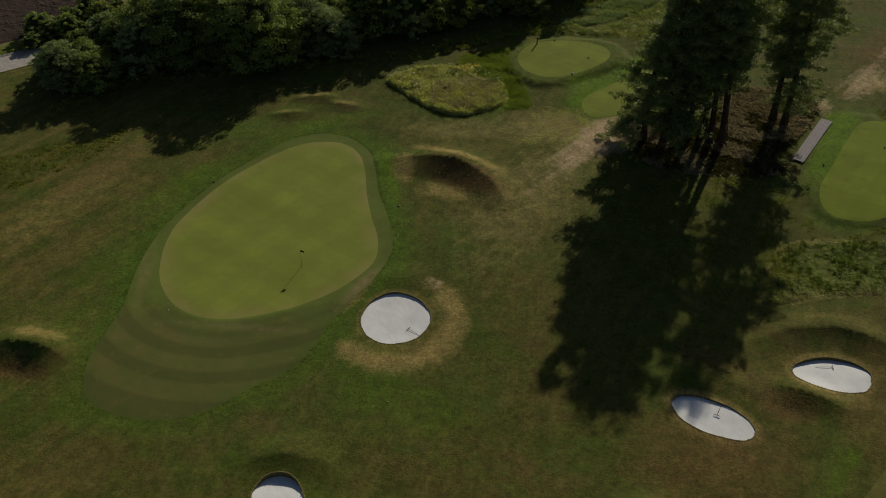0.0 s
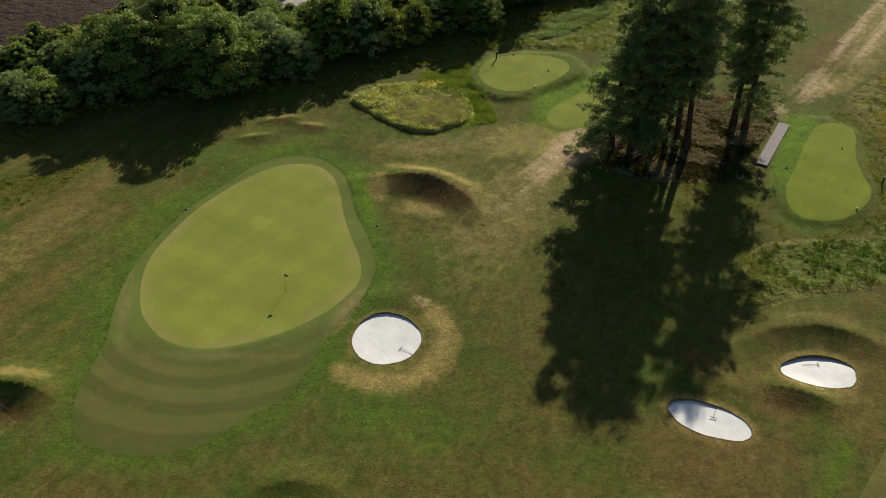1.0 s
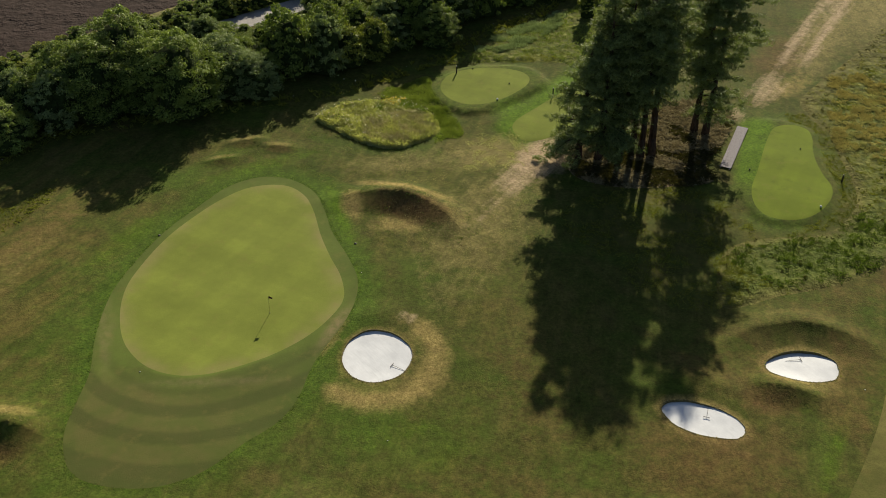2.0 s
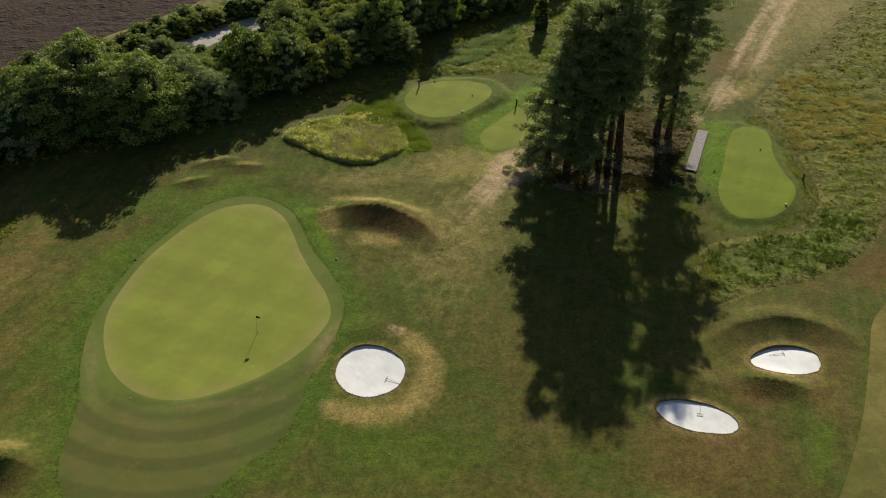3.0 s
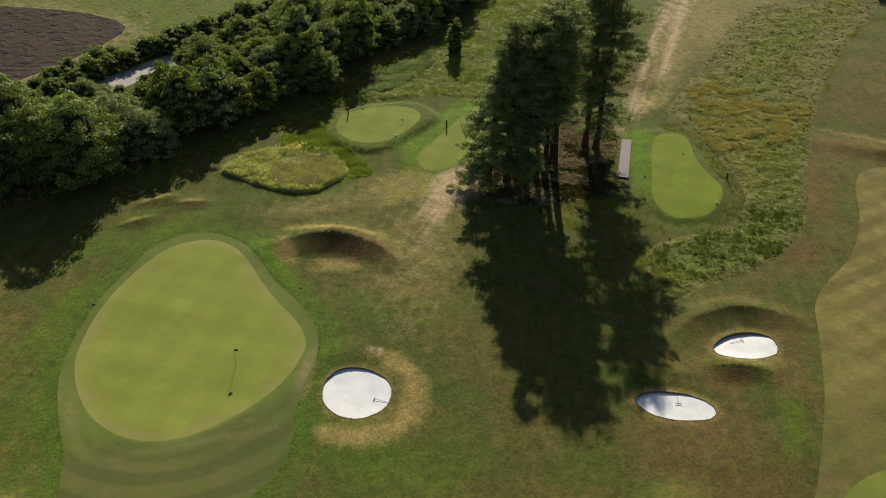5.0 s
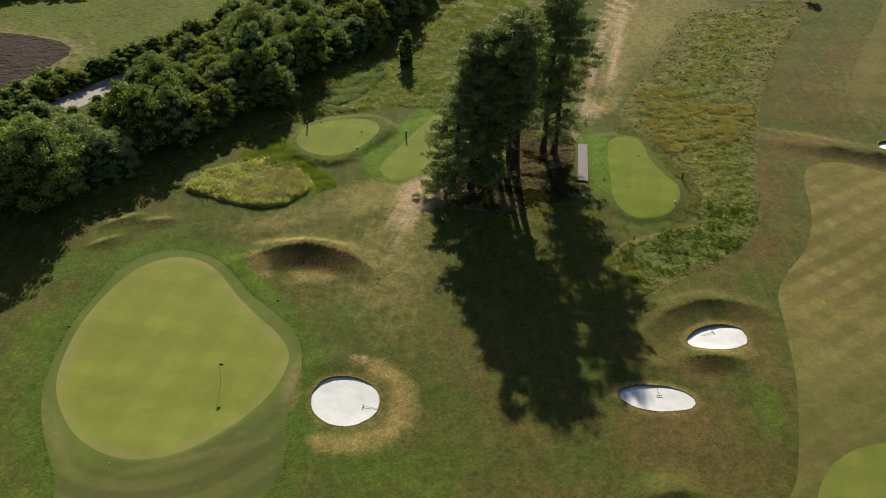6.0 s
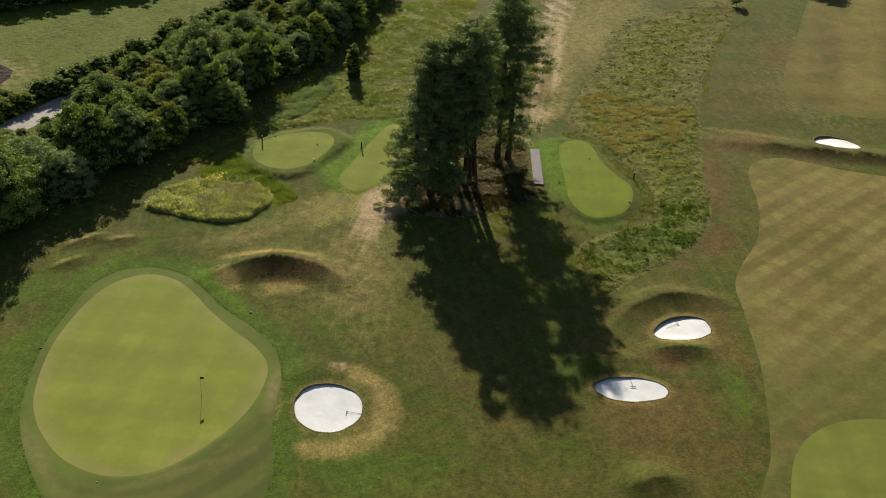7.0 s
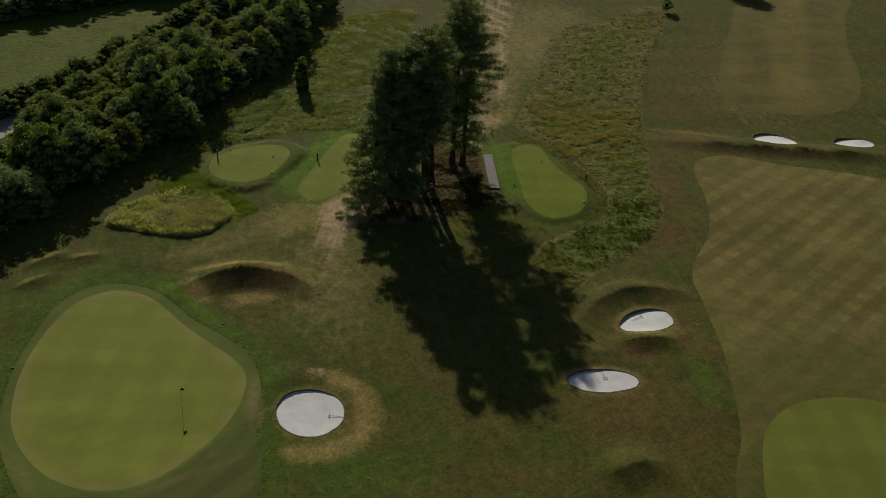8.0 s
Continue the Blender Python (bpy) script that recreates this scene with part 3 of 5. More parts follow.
def mesh_object(name, verts, faces, material, parent=None, label="", smooth=False):
    me = bpy.data.meshes.new(name)
    me.from_pydata([tuple(v) for v in verts], [], [tuple(f) for f in faces])
    if smooth:
        me.polygons.foreach_set("use_smooth", [True] * len(me.polygons))
    me.materials.append(material)
    ob = new(name, me)
    if parent:
        ob.parent = parent
    return tagged(ob, label)


def part(name, bm, material, parent, label="", smooth=True):
    """Links a bmesh as one mesh object under a thing."""
    me = bpy.data.meshes.new(name)
    bm.normal_update()
    bm.to_mesh(me)
    bm.free()
    if smooth:
        me.polygons.foreach_set("use_smooth", [True] * len(me.polygons))
    me.materials.append(material)
    ob = new(name, me)
    ob.parent = parent
    return tagged(ob, label)


def graded(fine_from, fine_to, fine, reach_low, reach_high):
    mid = np.arange(fine_from, fine_to, fine)
    def out(edge, reach):
        r, d, got = edge, fine, []
        while r < reach:
            d *= 1.22
            r += d
            got.append(r)
        return np.array(got)
    low, high = out(-fine_from, reach_low), out(fine_to, reach_high)
    return np.r_[-low[::-1], mid, high]


from mathutils.geometry import delaunay_2d_cdt

gx, gy = np.meshgrid(graded(-48, 92, 0.7, 1500, 1500), graded(28, 118, 0.7, 1500, 1500))
pts = np.c_[gx.ravel(), gy.ravel()]
pts = pts + np.random.default_rng(3).uniform(-0.04, 0.04, pts.shape)
fine = np.stack(np.meshgrid(np.arange(-27, -6, 0.3), np.arange(48, 66, 0.3)), -1).reshape(-1, 2)
fine = fine[inside(APRON, fine[:, 0], fine[:, 1]) & ~inside(GREEN, fine[:, 0], fine[:, 1])]
pts = np.r_[pts, fine + np.random.default_rng(4).uniform(-0.03, 0.03, fine.shape)]
for cx, cy, *_ in RIDGES[:-1]:
    near = np.stack(np.meshgrid(np.arange(cx - 7, cx + 7, 0.32), np.arange(cy - 5.5, cy + 4, 0.32)), -1).reshape(-1, 2)
    near = near[~np.any([inside(o, near[:, 0], near[:, 1]) for o in BUNKERS], 0)]
    pts = np.r_[pts, near + np.random.default_rng(int(cx + 99)).uniform(-0.03, 0.03, near.shape)]
OUTLINES = [GREEN, APRON, *BUNKERS, *TEES, FAIRWAY, GREEN_TWO, FAR_FAIRWAY, ROUGH, BANK, THICKET, MEADOW, TRACK, SOIL]
coords, edges = [tuple(p) for p in pts], []
for o in OUTLINES:
    k = len(coords)
    coords += [tuple(p) for p in o]
    edges += [(k + i, k + (i + 1) % len(o)) for i in range(len(o))]
cv, _, cf, *_ = delaunay_2d_cdt([Vector(c) for c in coords], edges, [], 0, 1e-4, False)
cv, cf = np.array([tuple(v) for v in cv]), np.array([tuple(f) for f in cf])
mid = cv[cf].mean(1)
region = np.zeros(len(cf), int)
beyond = mid[:, 1] > np.interp(mid[:, 0], [p[0] for p in [(-500, -180), *TRACK_LINE, (700, 620)]], [p[1] for p in [(-500, -180), *TRACK_LINE, (700, 620)]])
region[beyond] = 1
LAYERS = [("soil", SOIL, 2), ("track", TRACK, 3), ("far", FAR_FAIRWAY, 4), ("fair", FAIRWAY, 5), ("green2", GREEN_TWO, 6), ("rough", ROUGH, 7), ("bank", BANK, 18), ("thicket", THICKET, 8), ("meadow", MEADOW, 9), ("apron", APRON, 10), ("green", GREEN, 11)]
LAYERS += [("tee", o, 15 + i) for i, o in enumerate(TEES)] + [("sand", o, 20 + i) for i, o in enumerate(BUNKERS)]
for _, o, k in LAYERS:
    region[inside(o, mid[:, 0], mid[:, 1])] = k
cz = land(cv[:, 0], cv[:, 1])
eps = 0.05
slope = np.c_[-(land(cv[:, 0] + eps, cv[:, 1]) - land(cv[:, 0] - eps, cv[:, 1])) / (2 * eps), -(land(cv[:, 0], cv[:, 1] + eps) - land(cv[:, 0], cv[:, 1] - eps)) / (2 * eps), np.ones(len(cv))]
slope /= np.linalg.norm(slope, axis=1)[:, None]


def sheet(name, key, material, label, category, lower=None, kind="structure"):
    """The stretch of the ground sheet that carries one kind of surface."""
    faces = cf[region == key]
    used, back = np.unique(faces, return_inverse=True)
    v = np.c_[cv[used], cz[used] if lower is None else lower(used)]
    ob = mesh_object(name, v, back.reshape(-1, 3), material, None, label, True)
    if lower is None:
        ob.data.normals_split_custom_set_from_vertices(slope[used].tolist())
    if kind:
        tagged(ob, "", category, "", kind)
    return ob, v


def share(ob, name, values):
    ob.data.attributes.new(name, "FLOAT", "POINT").data.foreach_set("value", np.asarray(values, np.float32))


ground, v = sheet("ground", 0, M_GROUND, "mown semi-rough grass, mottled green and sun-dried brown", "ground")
for key, rows in (("dry", DRY_LIT), ("dark_green", DARK_GREEN), ("fresh", FRESH), ("pale", PALE), ("brown", BROWN), ("bare", BARE)):
    cover = blobs(v[:, 0], v[:, 1], rows)
    if key == "dark_green":
        # a band of darker green round the apron
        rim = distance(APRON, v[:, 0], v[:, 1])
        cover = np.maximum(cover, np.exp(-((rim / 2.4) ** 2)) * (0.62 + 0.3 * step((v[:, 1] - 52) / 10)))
    if key == "dry":
        ring = distance(BUNKERS[0], v[:, 0], v[:, 1])
        way = np.degrees(np.arctan2(v[:, 1] - 59.7, v[:, 0] + 3.2))
        arc = step((way + 158) / 22) * step((62 - way) / 30)
        cover = np.maximum(cover, 0.82 * arc * np.exp(-((np.abs(ring - 1.9) / 1.25) ** 2)))
        cover = np.maximum(cover, 0.5 * np.exp(-((ring / 0.5) ** 2)))
        # straw ring paints the lit rims of the second and third bunkers
        for o in BUNKERS[1:3]:
            cover = np.maximum(cover, 0.8 * np.exp(-((distance(o, v[:, 0], v[:, 1]) / 0.6) ** 2)))
    if key == "bare":
        lane = np.full(len(v), 1e9)
        for (ax, ay), (bx, by) in zip(RUTS, RUTS[1:]):
            t = np.clip(((v[:, 0] - ax) * (bx - ax) + (v[:, 1] - ay) * (by - ay)) / ((bx - ax) ** 2 + (by - ay) ** 2), 0, 1)
            lane = np.minimum(lane, np.hypot(v[:, 0] - ax - t * (bx - ax), v[:, 1] - ay - t * (by - ay)))
        cover = np.maximum(cover, 0.85 * np.exp(-(((lane - 1.25) / 0.6) ** 2)) * step((v[:, 1] - 100) / 8))
    if key == "fresh":
        for o, w in zip(TEES, (0.4, 0.9, 0.25)):
            cover = np.maximum(cover, w * np.exp(-((distance(o, v[:, 0], v[:, 1]) / 1.9) ** 4)))
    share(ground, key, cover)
share(ground, "west", step((-20 - v[:, 0]) / 6))
pasture, v = sheet("pasture", 1, M_PASTURE, "bright green uncut pasture beyond the track", "field")
rim = distance(SOIL, v[:, 0], v[:, 1])
corner = np.exp(-(((v[:, 0] + 10) / 7) ** 2 + ((v[:, 1] - 140.5) / 7) ** 2))
ruts = np.exp(-((np.sin(np.pi * rim / 1.1) / 0.5) ** 2)) * step((5.5 - rim) / 2) * corner
share(pasture, "bare", np.maximum(0.75 * np.exp(-((rim / 1.0) ** 2)), ruts))
sheet("ploughed_field", 2, M_SOIL, "dark brown bare ploughed soil", "field")
sheet("track", 3, M_TRACK, "pale grey gravel track between hedges", "track")
far, v = sheet("fairway_2", 4, M_FAIRFAR, "far fairway mown in broad light and dark bands", "fairway")
share(far, "rim", np.exp(-((distance(FAR_FAIRWAY, v[:, 0], v[:, 1]) / 2.2) ** 2)))
fair, v = sheet("fairway_1", 5, M_FAIR, "sun-bleached fairway with diagonal mowing stripes", "fairway")
near = distance(GREEN_TWO, v[:, 0], v[:, 1])
share(fair, "dark_green", np.maximum(1.25 * np.exp(-((near / 2.4) ** 2)), 0.85 * step((20 - near) / 18)))
sheet("putting_green_2", 6, M_GREENTWO, "smooth light green putting surface beside the fairway", "putting green")
rough, v = sheet("rough", 7, M_ROUGH, "uncut tussocky rough grass, green and straw", "rough grass")
border = distance(ROUGH, v[:, 0], v[:, 1])
thin = np.maximum(np.exp(-((border / np.where(v[:, 0] > 62, 4.6, 3.0)) ** 2)) * step((v[:, 1] - 88) / 6), np.exp(-((border / 0.9) ** 2)))
share(rough, "thin", thin)
share(rough, "deep", 0.6 * np.exp(-(((v[:, 0] - 39) / 11) ** 2 + ((v[:, 1] - 68) / 8) ** 2)))
sheet("grass_bank", 18, M_ROUGH, "uncut weedy grass behind the tees", "rough grass")
sheet("thicket_floor", 8, M_FLOOR, "brown needle litter and dead grass under pines", "ground")
sheet("meadow_floor", 9, M_ROUGH, "uncut meadow ground under tall grass", "ground")
apron, v = sheet("green_apron", 10, M_APRON, "closely mown apron with curved light and dark stripes", "apron")
ring = distance(GREEN, v[:, 0], v[:, 1])
share(apron, "worn", blobs(v[:, 0], v[:, 1], [(-6.2, 63.6, 0.6, 2.6, -33, 0.85), (-24.6, 66, 0.5, 5, 5, 0.4), (-16, 58.6, 5, 0.5, -6, 0.35)]))
d = distance(APRON, v[:, 0], v[:, 1])
# mixes a darker green into the apron's rim and lower right
share(apron, "dark_green", 0.55 * np.exp(-((d / 0.9) ** 2)) + 0.8 * step((v[:, 0] + 21) / 10) * step((63.5 - v[:, 1]) / 4) * step((ring - 0.2) / 0.6))
share(apron, "low", step((63.5 - v[:, 1]) / 5) * step((ring - 1.0) / 1.5))
bands = np.interp(ring, (0.0, 0.15, 0.4, 1.0, 1.2, 1.4, 1.9, 2.3, 3.0, 3.4, 4.3, 4.6, 5.8, 6.1, 7.0, 7.3, 8.8, 9.2, 14.0), (1, 0.3, -0.7, -0.7, -0.1, -0.8, -0.8, 0.8, 1, -1, -1, 1, 1, -1, -1, 1, 1, -1, -1))
share(apron, "stripe", bands * step((64.5 - v[:, 1]) / 4) * np.where(ring < 1, step((62 - v[:, 1]) / 2), 1))
green, v = sheet("putting_green_1", 11, M_GREEN, "smooth light green oval putting surface", "putting green")
share(green, "rim", np.exp(-((distance(GREEN, v[:, 0], v[:, 1]) / 0.9) ** 2)))
for i, text in enumerate(("oval raised tee top mown pale green", "long raised tee top mown pale green beside pines", "pear-shaped tee top mown bright green")):
    sheet(f"tee_top_{i + 1}", 15 + i, M_TEEBRIGHT if i == 2 else M_TEE, text, "tee")

# ---- sand bunkers ----


def bunker(key, outline, deep, label):
    """White sand in a scooped hollow with a cut turf lip, higher at the back."""
    mid = outline.mean(0)
    along = (outline - mid) @ np.array([0.0, 1.0])
    reach = max(abs(along))

    def bed(x, y):
        back = np.clip((y - mid[1]) / reach, 0, 1) ** 1.3
        d = distance(outline, x, y)
        return land(x, y) - 0.03 - deep * back - 0.06 * step(d / 1.8)

    thing = new("sand_bunker")
    thing.location = (*mid, height(*mid))
    tagged(thing, label, "bunker")
    faces = cf[region == key]
    used, back = np.unique(faces, return_inverse=True)
    o = np.array([*mid, height(*mid)])
    v = np.c_[cv[used], bed(cv[used, 0], cv[used, 1])] - o
    mesh_object("sand", v, back.reshape(-1, 3), M_SAND, thing, "", True)
    n = len(outline)
    jag = np.random.default_rng(key).uniform(0, 0.05, n)
    top = np.c_[outline, land(outline[:, 0], outline[:, 1]) + 0.01 + 0.6 * jag]
    out = np.c_[mid + (outline - mid) * (1 + 0.10 / np.linalg.norm(outline - mid, axis=1))[:, None], top[:, 2]]
    out[:, 2] = land(out[:, 0], out[:, 1]) + 0.005
    low = np.c_[outline, bed(outline[:, 0], outline[:, 1]) - 0.05]
    ring = np.arange(n)
    nxt = (ring + 1) % n
    quads = [q for a, b in ((0, n), (n, 2 * n)) for q in zip(a + ring, b + ring, b + nxt, a + nxt)]
    mesh_object("turf_lip", np.r_[out, top, low] - o, quads, M_LIP, thing, "dark cut turf edge")
    return bed


BEDS = [bunker(20 + i, o, deep, text) for i, (o, deep, text) in enumerate(zip(BUNKERS, (0.13, 0.16, 0.26, 0.35, 0.35, 0.4), (
    "round bunker of white raked sand with dry grass surround", "long oval bunker of white sand, half shaded by pines", "oval bunker of white sand in a grassy mound",
    "bunker of white sand set in a grass bank", "small bunker of white sand in a grass bank", "small pot bunker of white sand with shaded lip")))]


def rod(bm, a, b, r0, r1=None, sides=6):
    """A tapered round bar between two places."""
    a, b = Vector(a), Vector(b)
    m = Matrix.Translation((a + b) / 2) @ (b - a).to_track_quat("Z", "Y").to_matrix().to_4x4()
    bmesh.ops.create_cone(bm, cap_ends=True, segments=sides, radius1=r0, radius2=r0 if r1 is None else r1, depth=(b - a).length, matrix=m)


def box(bm, size, m):
    got = bmesh.ops.create_cube(bm, size=1.0, matrix=m @ Matrix.Diagonal((*size, 1)))
    return got["verts"]


# ---- trees and bushes ----


def leaves(rng, centres, radii, counts, size, aspect=0.55, flat=0.7, out=0.6, simple=False):
    """Many small leaf blades in clumps; each blade is a bent diamond."""
    c = np.repeat(centres, counts, 0)
    r = np.repeat(radii, counts, 0)
    n = len(c)
    d = rng.normal(size=(n, 3))
    d /= np.linalg.norm(d, axis=1)[:, None]
    if simple:
        d[:, 2] = np.abs(d[:, 2]) * 0.9 - 0.2
    place = c + d * r * (rng.uniform(0.45, 1.3, n))[:, None] * np.array([1, 1, flat])
    nrm = d * out + rng.normal(size=(n, 3)) * 0.55 + np.array([0, 0, 0.5])
    nrm /= np.linalg.norm(nrm, axis=1)[:, None]
    a = np.cross(nrm, rng.normal(size=(n, 3)))
    a /= np.linalg.norm(a, axis=1)[:, None]
    b = np.cross(nrm, a)
    s = (size * rng.uniform(0.6, 1.4, n))[:, None]
    if simple:
        v = np.stack([place - a * s - b * s * aspect, place - a * s * 0.6 + b * s * aspect, place + a * s], 1).reshape(-1, 3)
        return v, np.arange(3 * n).reshape(-1, 3)
    v = np.stack([place - a * s, place - b * s * aspect + nrm * s * 0.15, place + a * s, place + b * s * aspect + nrm * s * 0.15], 1).reshape(-1, 3)
    f = np.arange(4 * n).reshape(-1, 4)
    return v, f


def broadleaf(seed, high, wide, material, name, label, clumps=34, per=110, size=0.19, bare=0.08, stems=3, domed=1.0, full=3.0):
    """A hedge tree: a few tapered stems with limbs, and a crown of leaf clumps with gaps round a dark shade core."""
    rng = np.random.default_rng(seed)
    thing = new(name)
    tagged(thing, label, "tree" if high > 5 else "bush")
    crown_c, crown_r = [], []
    for i in range(clumps):
        u = rng.uniform(0, 1)
        t = bare + (1 - bare) * u
        angle, k = i * 2.39996 + rng.uniform(-0.4, 0.4), rng.uniform(0.35, 1.1) ** 0.5
        prof = (1 - min(1, t) ** full) ** 0.6 * (0.86 + 0.14 * math.sin(math.pi * t)) ** domed
        prof *= 1 + 0.45 * noise.noise(Vector((1.4 * math.cos(angle), 1.4 * math.sin(angle), 2.2 * t + seed)))
        r = wide * max(0.15, prof) * k
        crown_c.append((r * math.cos(angle), r * math.sin(angle), t * high * rng.uniform(0.9, 1.02)))
        crown_r.append(wide * rng.uniform(0.09, 0.22) * (1.1 - 0.3 * t))
    crown_c, crown_r = np.array(crown_c), np.array(crown_r)
    wood, limbs = bmesh.new(), bmesh.new()
    for s in range(stems):
        a = 2 * math.pi * s / stems + rng.uniform(-0.5, 0.5)
        foot = Vector((0.25 * math.cos(a), 0.25 * math.sin(a), -0.1))
        knee = Vector((wide * 0.22 * math.cos(a), wide * 0.22 * math.sin(a), high * 0.4))
        tip = Vector((wide * 0.35 * math.cos(a), wide * 0.35 * math.sin(a), high * 0.8))
        rod(wood, foot, knee, 0.022 * high, 0.014 * high)
        rod(wood, knee, tip, 0.014 * high, 0.004 * high)
        for k in range(s, clumps, stems * 8):
            rod(limbs, knee.lerp(tip, rng.uniform(0, 0.7)), Vector(crown_c[k]), 0.006 * high, 0.002 * high, 4)
    part("trunk", wood, M_BARK, thing)
    part("branchwork", limbs, M_BARK, thing)
    # solid core added in a dark colour to act as the crown's inner shade
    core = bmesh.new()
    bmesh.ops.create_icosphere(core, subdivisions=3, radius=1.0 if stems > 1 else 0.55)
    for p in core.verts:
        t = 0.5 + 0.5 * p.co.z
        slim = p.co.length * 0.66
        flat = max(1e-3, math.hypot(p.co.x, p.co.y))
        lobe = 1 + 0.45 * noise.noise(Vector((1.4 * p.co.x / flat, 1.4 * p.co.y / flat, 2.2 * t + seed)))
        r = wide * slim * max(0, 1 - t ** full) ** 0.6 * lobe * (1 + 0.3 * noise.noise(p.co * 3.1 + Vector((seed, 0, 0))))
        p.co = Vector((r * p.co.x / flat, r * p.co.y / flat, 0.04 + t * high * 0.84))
    part("inner_foliage", core, M_CROWN_SHADE, thing)
    v, f = leaves(rng, crown_c, crown_r[:, None], np.full(clumps, per), size, 0.6, out=0.35, simple=True)
    v[:, 2] = np.maximum(v[:, 2], 0.02)
    mesh_object("crown", v, f, material, thing)
    return thing


def pine(seed, high, wide, low, label, cone=False):
    """A tall pine: bare lower trunk, whorls of limbs, pads of needle tufts."""
    rng = np.random.default_rng(seed)
    thing = new("pine_tree")
    tagged(thing, label, "tree", "pines in the clump")
    wood, limbs = bmesh.new(), bmesh.new()
    bend = [Vector((-0.03 * high * t + 0.25 * math.sin(3 * t + seed), 0.2 * math.sin(2.3 * t + seed * 2), high * t - 0.15)) for t in np.linspace(0, 1, 9)]
    r = [0.27 * (1 - t) ** 0.8 + 0.05 for t in np.linspace(0, 1, 9)]
    r[0] = 0.46
    for k in range(8):
        rod(wood, bend[k], bend[k + 1], r[k], r[k + 1], 9)
    centres, radii = [], []
    z = low
    while z < high * 0.985:
        t = z / high
        k = min(7, int(t * 8))
        root = bend[k].lerp(bend[k + 1], t * 8 - k)
        up = (z - low) / (high - low)
        reach = wide * (1 - up) ** 0.75 + 0.4 if cone else 1.6 * wide * (0.22 + 1.35 * up) * (1 - up) ** 0.65 + 0.4
        for j in range(rng.integers(4, 8) if cone else rng.integers(4, 7)):
            a = rng.uniform(0, 2 * math.pi)
            length = reach * rng.uniform(0.45, 1.12)
            rise = length * (rng.uniform(-0.3, 0.05) + 0.5 * up)
            tip = root + Vector((length * math.cos(a), length * math.sin(a), rise))
            rod(limbs, root, root.lerp(tip, 0.9), 0.075 * (1 - 0.6 * up), 0.02, 5)
            pads = max(2, int(length * 3.1))
            for p in range(pads):
                s = 0.35 + 0.65 * (p + rng.uniform(0, 1)) / pads
                c = root.lerp(tip, s) + Vector(rng.normal(size=3) * 0.34 * np.array([1, 1, 0.22]))
                centres.append(tuple(c))
                radii.append(rng.uniform(0.26, 0.58))
        z += rng.uniform(0.42, 0.78)
    part("trunk", wood, M_PINEBARK, thing)
    part("branchwork", limbs, M_PINEBARK, thing)
    centres = np.array(centres)
    v, f = leaves(rng, centres, np.array(radii)[:, None], np.full(len(centres), 31), 0.23, 0.14, 0.42, 0.5)
    mesh_object("crown", v, f, M_NEEDLE, thing)
    return thing


def stand(thing, x, y, turn=0.0, scale=1.0, tall=1.0, copy=True):
    ob = copy_thing(thing, Matrix()) if copy else thing
    ob.matrix_basis = Matrix.Translation((x, y, height(x, y))) @ Matrix.Rotation(turn, 4, "Z") @ Matrix.Diagonal((scale, scale, scale * tall, 1))
    return ob


PINES = [(20.8, 86.2, 12.6, 4.9, 1.6), (22.6, 85.8, 18.2, 4.4, 2.8), (25.0, 86.4, 17.6, 4.0, 5.0), (26.8, 85.6, 19.2, 3.8, 6.2), (28.1, 85.8, 19.8, 2.8, 8.6), (28.9, 87.2, 17.0, 2.0, 10.0), (34.7, 89.8, 21.2, 3.0, 6.6), (35.6, 89.3, 19.2, 4.5, 2.3), (23.7, 88.2, 16.4, 2.6, 6.0), (26.6, 87.4, 17.8, 2.6, 7.6)]
for i, (x, y, high, wide, low) in enumerate(PINES):
    text = "tall dark green pine with a bare lower trunk" if low > 6 else "dark green pine with boughs hanging low"
    stand(pine(11 + i, high, wide, low, text, i < 2), x, y, 0.0, copy=False)

hedge = np.array(HEDGE_LINE[2:], float)
track_x, track_y = np.array(TRACK_LINE)[:, 0], np.array(TRACK_LINE)[:, 1]
KINDS = [
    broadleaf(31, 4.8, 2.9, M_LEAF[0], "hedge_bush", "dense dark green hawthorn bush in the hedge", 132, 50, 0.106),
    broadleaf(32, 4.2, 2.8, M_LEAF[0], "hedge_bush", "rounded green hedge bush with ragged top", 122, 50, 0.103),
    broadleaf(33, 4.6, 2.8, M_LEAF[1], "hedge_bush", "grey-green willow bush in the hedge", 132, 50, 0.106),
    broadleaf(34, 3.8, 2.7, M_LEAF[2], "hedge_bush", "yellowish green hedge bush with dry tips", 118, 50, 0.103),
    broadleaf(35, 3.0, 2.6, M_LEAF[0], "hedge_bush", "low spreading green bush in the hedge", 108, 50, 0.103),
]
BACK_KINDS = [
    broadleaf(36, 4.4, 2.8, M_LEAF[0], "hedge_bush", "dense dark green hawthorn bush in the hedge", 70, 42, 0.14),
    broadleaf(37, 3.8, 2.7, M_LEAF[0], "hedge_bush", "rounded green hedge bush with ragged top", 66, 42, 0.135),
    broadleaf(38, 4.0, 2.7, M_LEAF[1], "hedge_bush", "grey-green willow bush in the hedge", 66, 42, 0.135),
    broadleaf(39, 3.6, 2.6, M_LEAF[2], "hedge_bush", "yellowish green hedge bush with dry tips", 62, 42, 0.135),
]
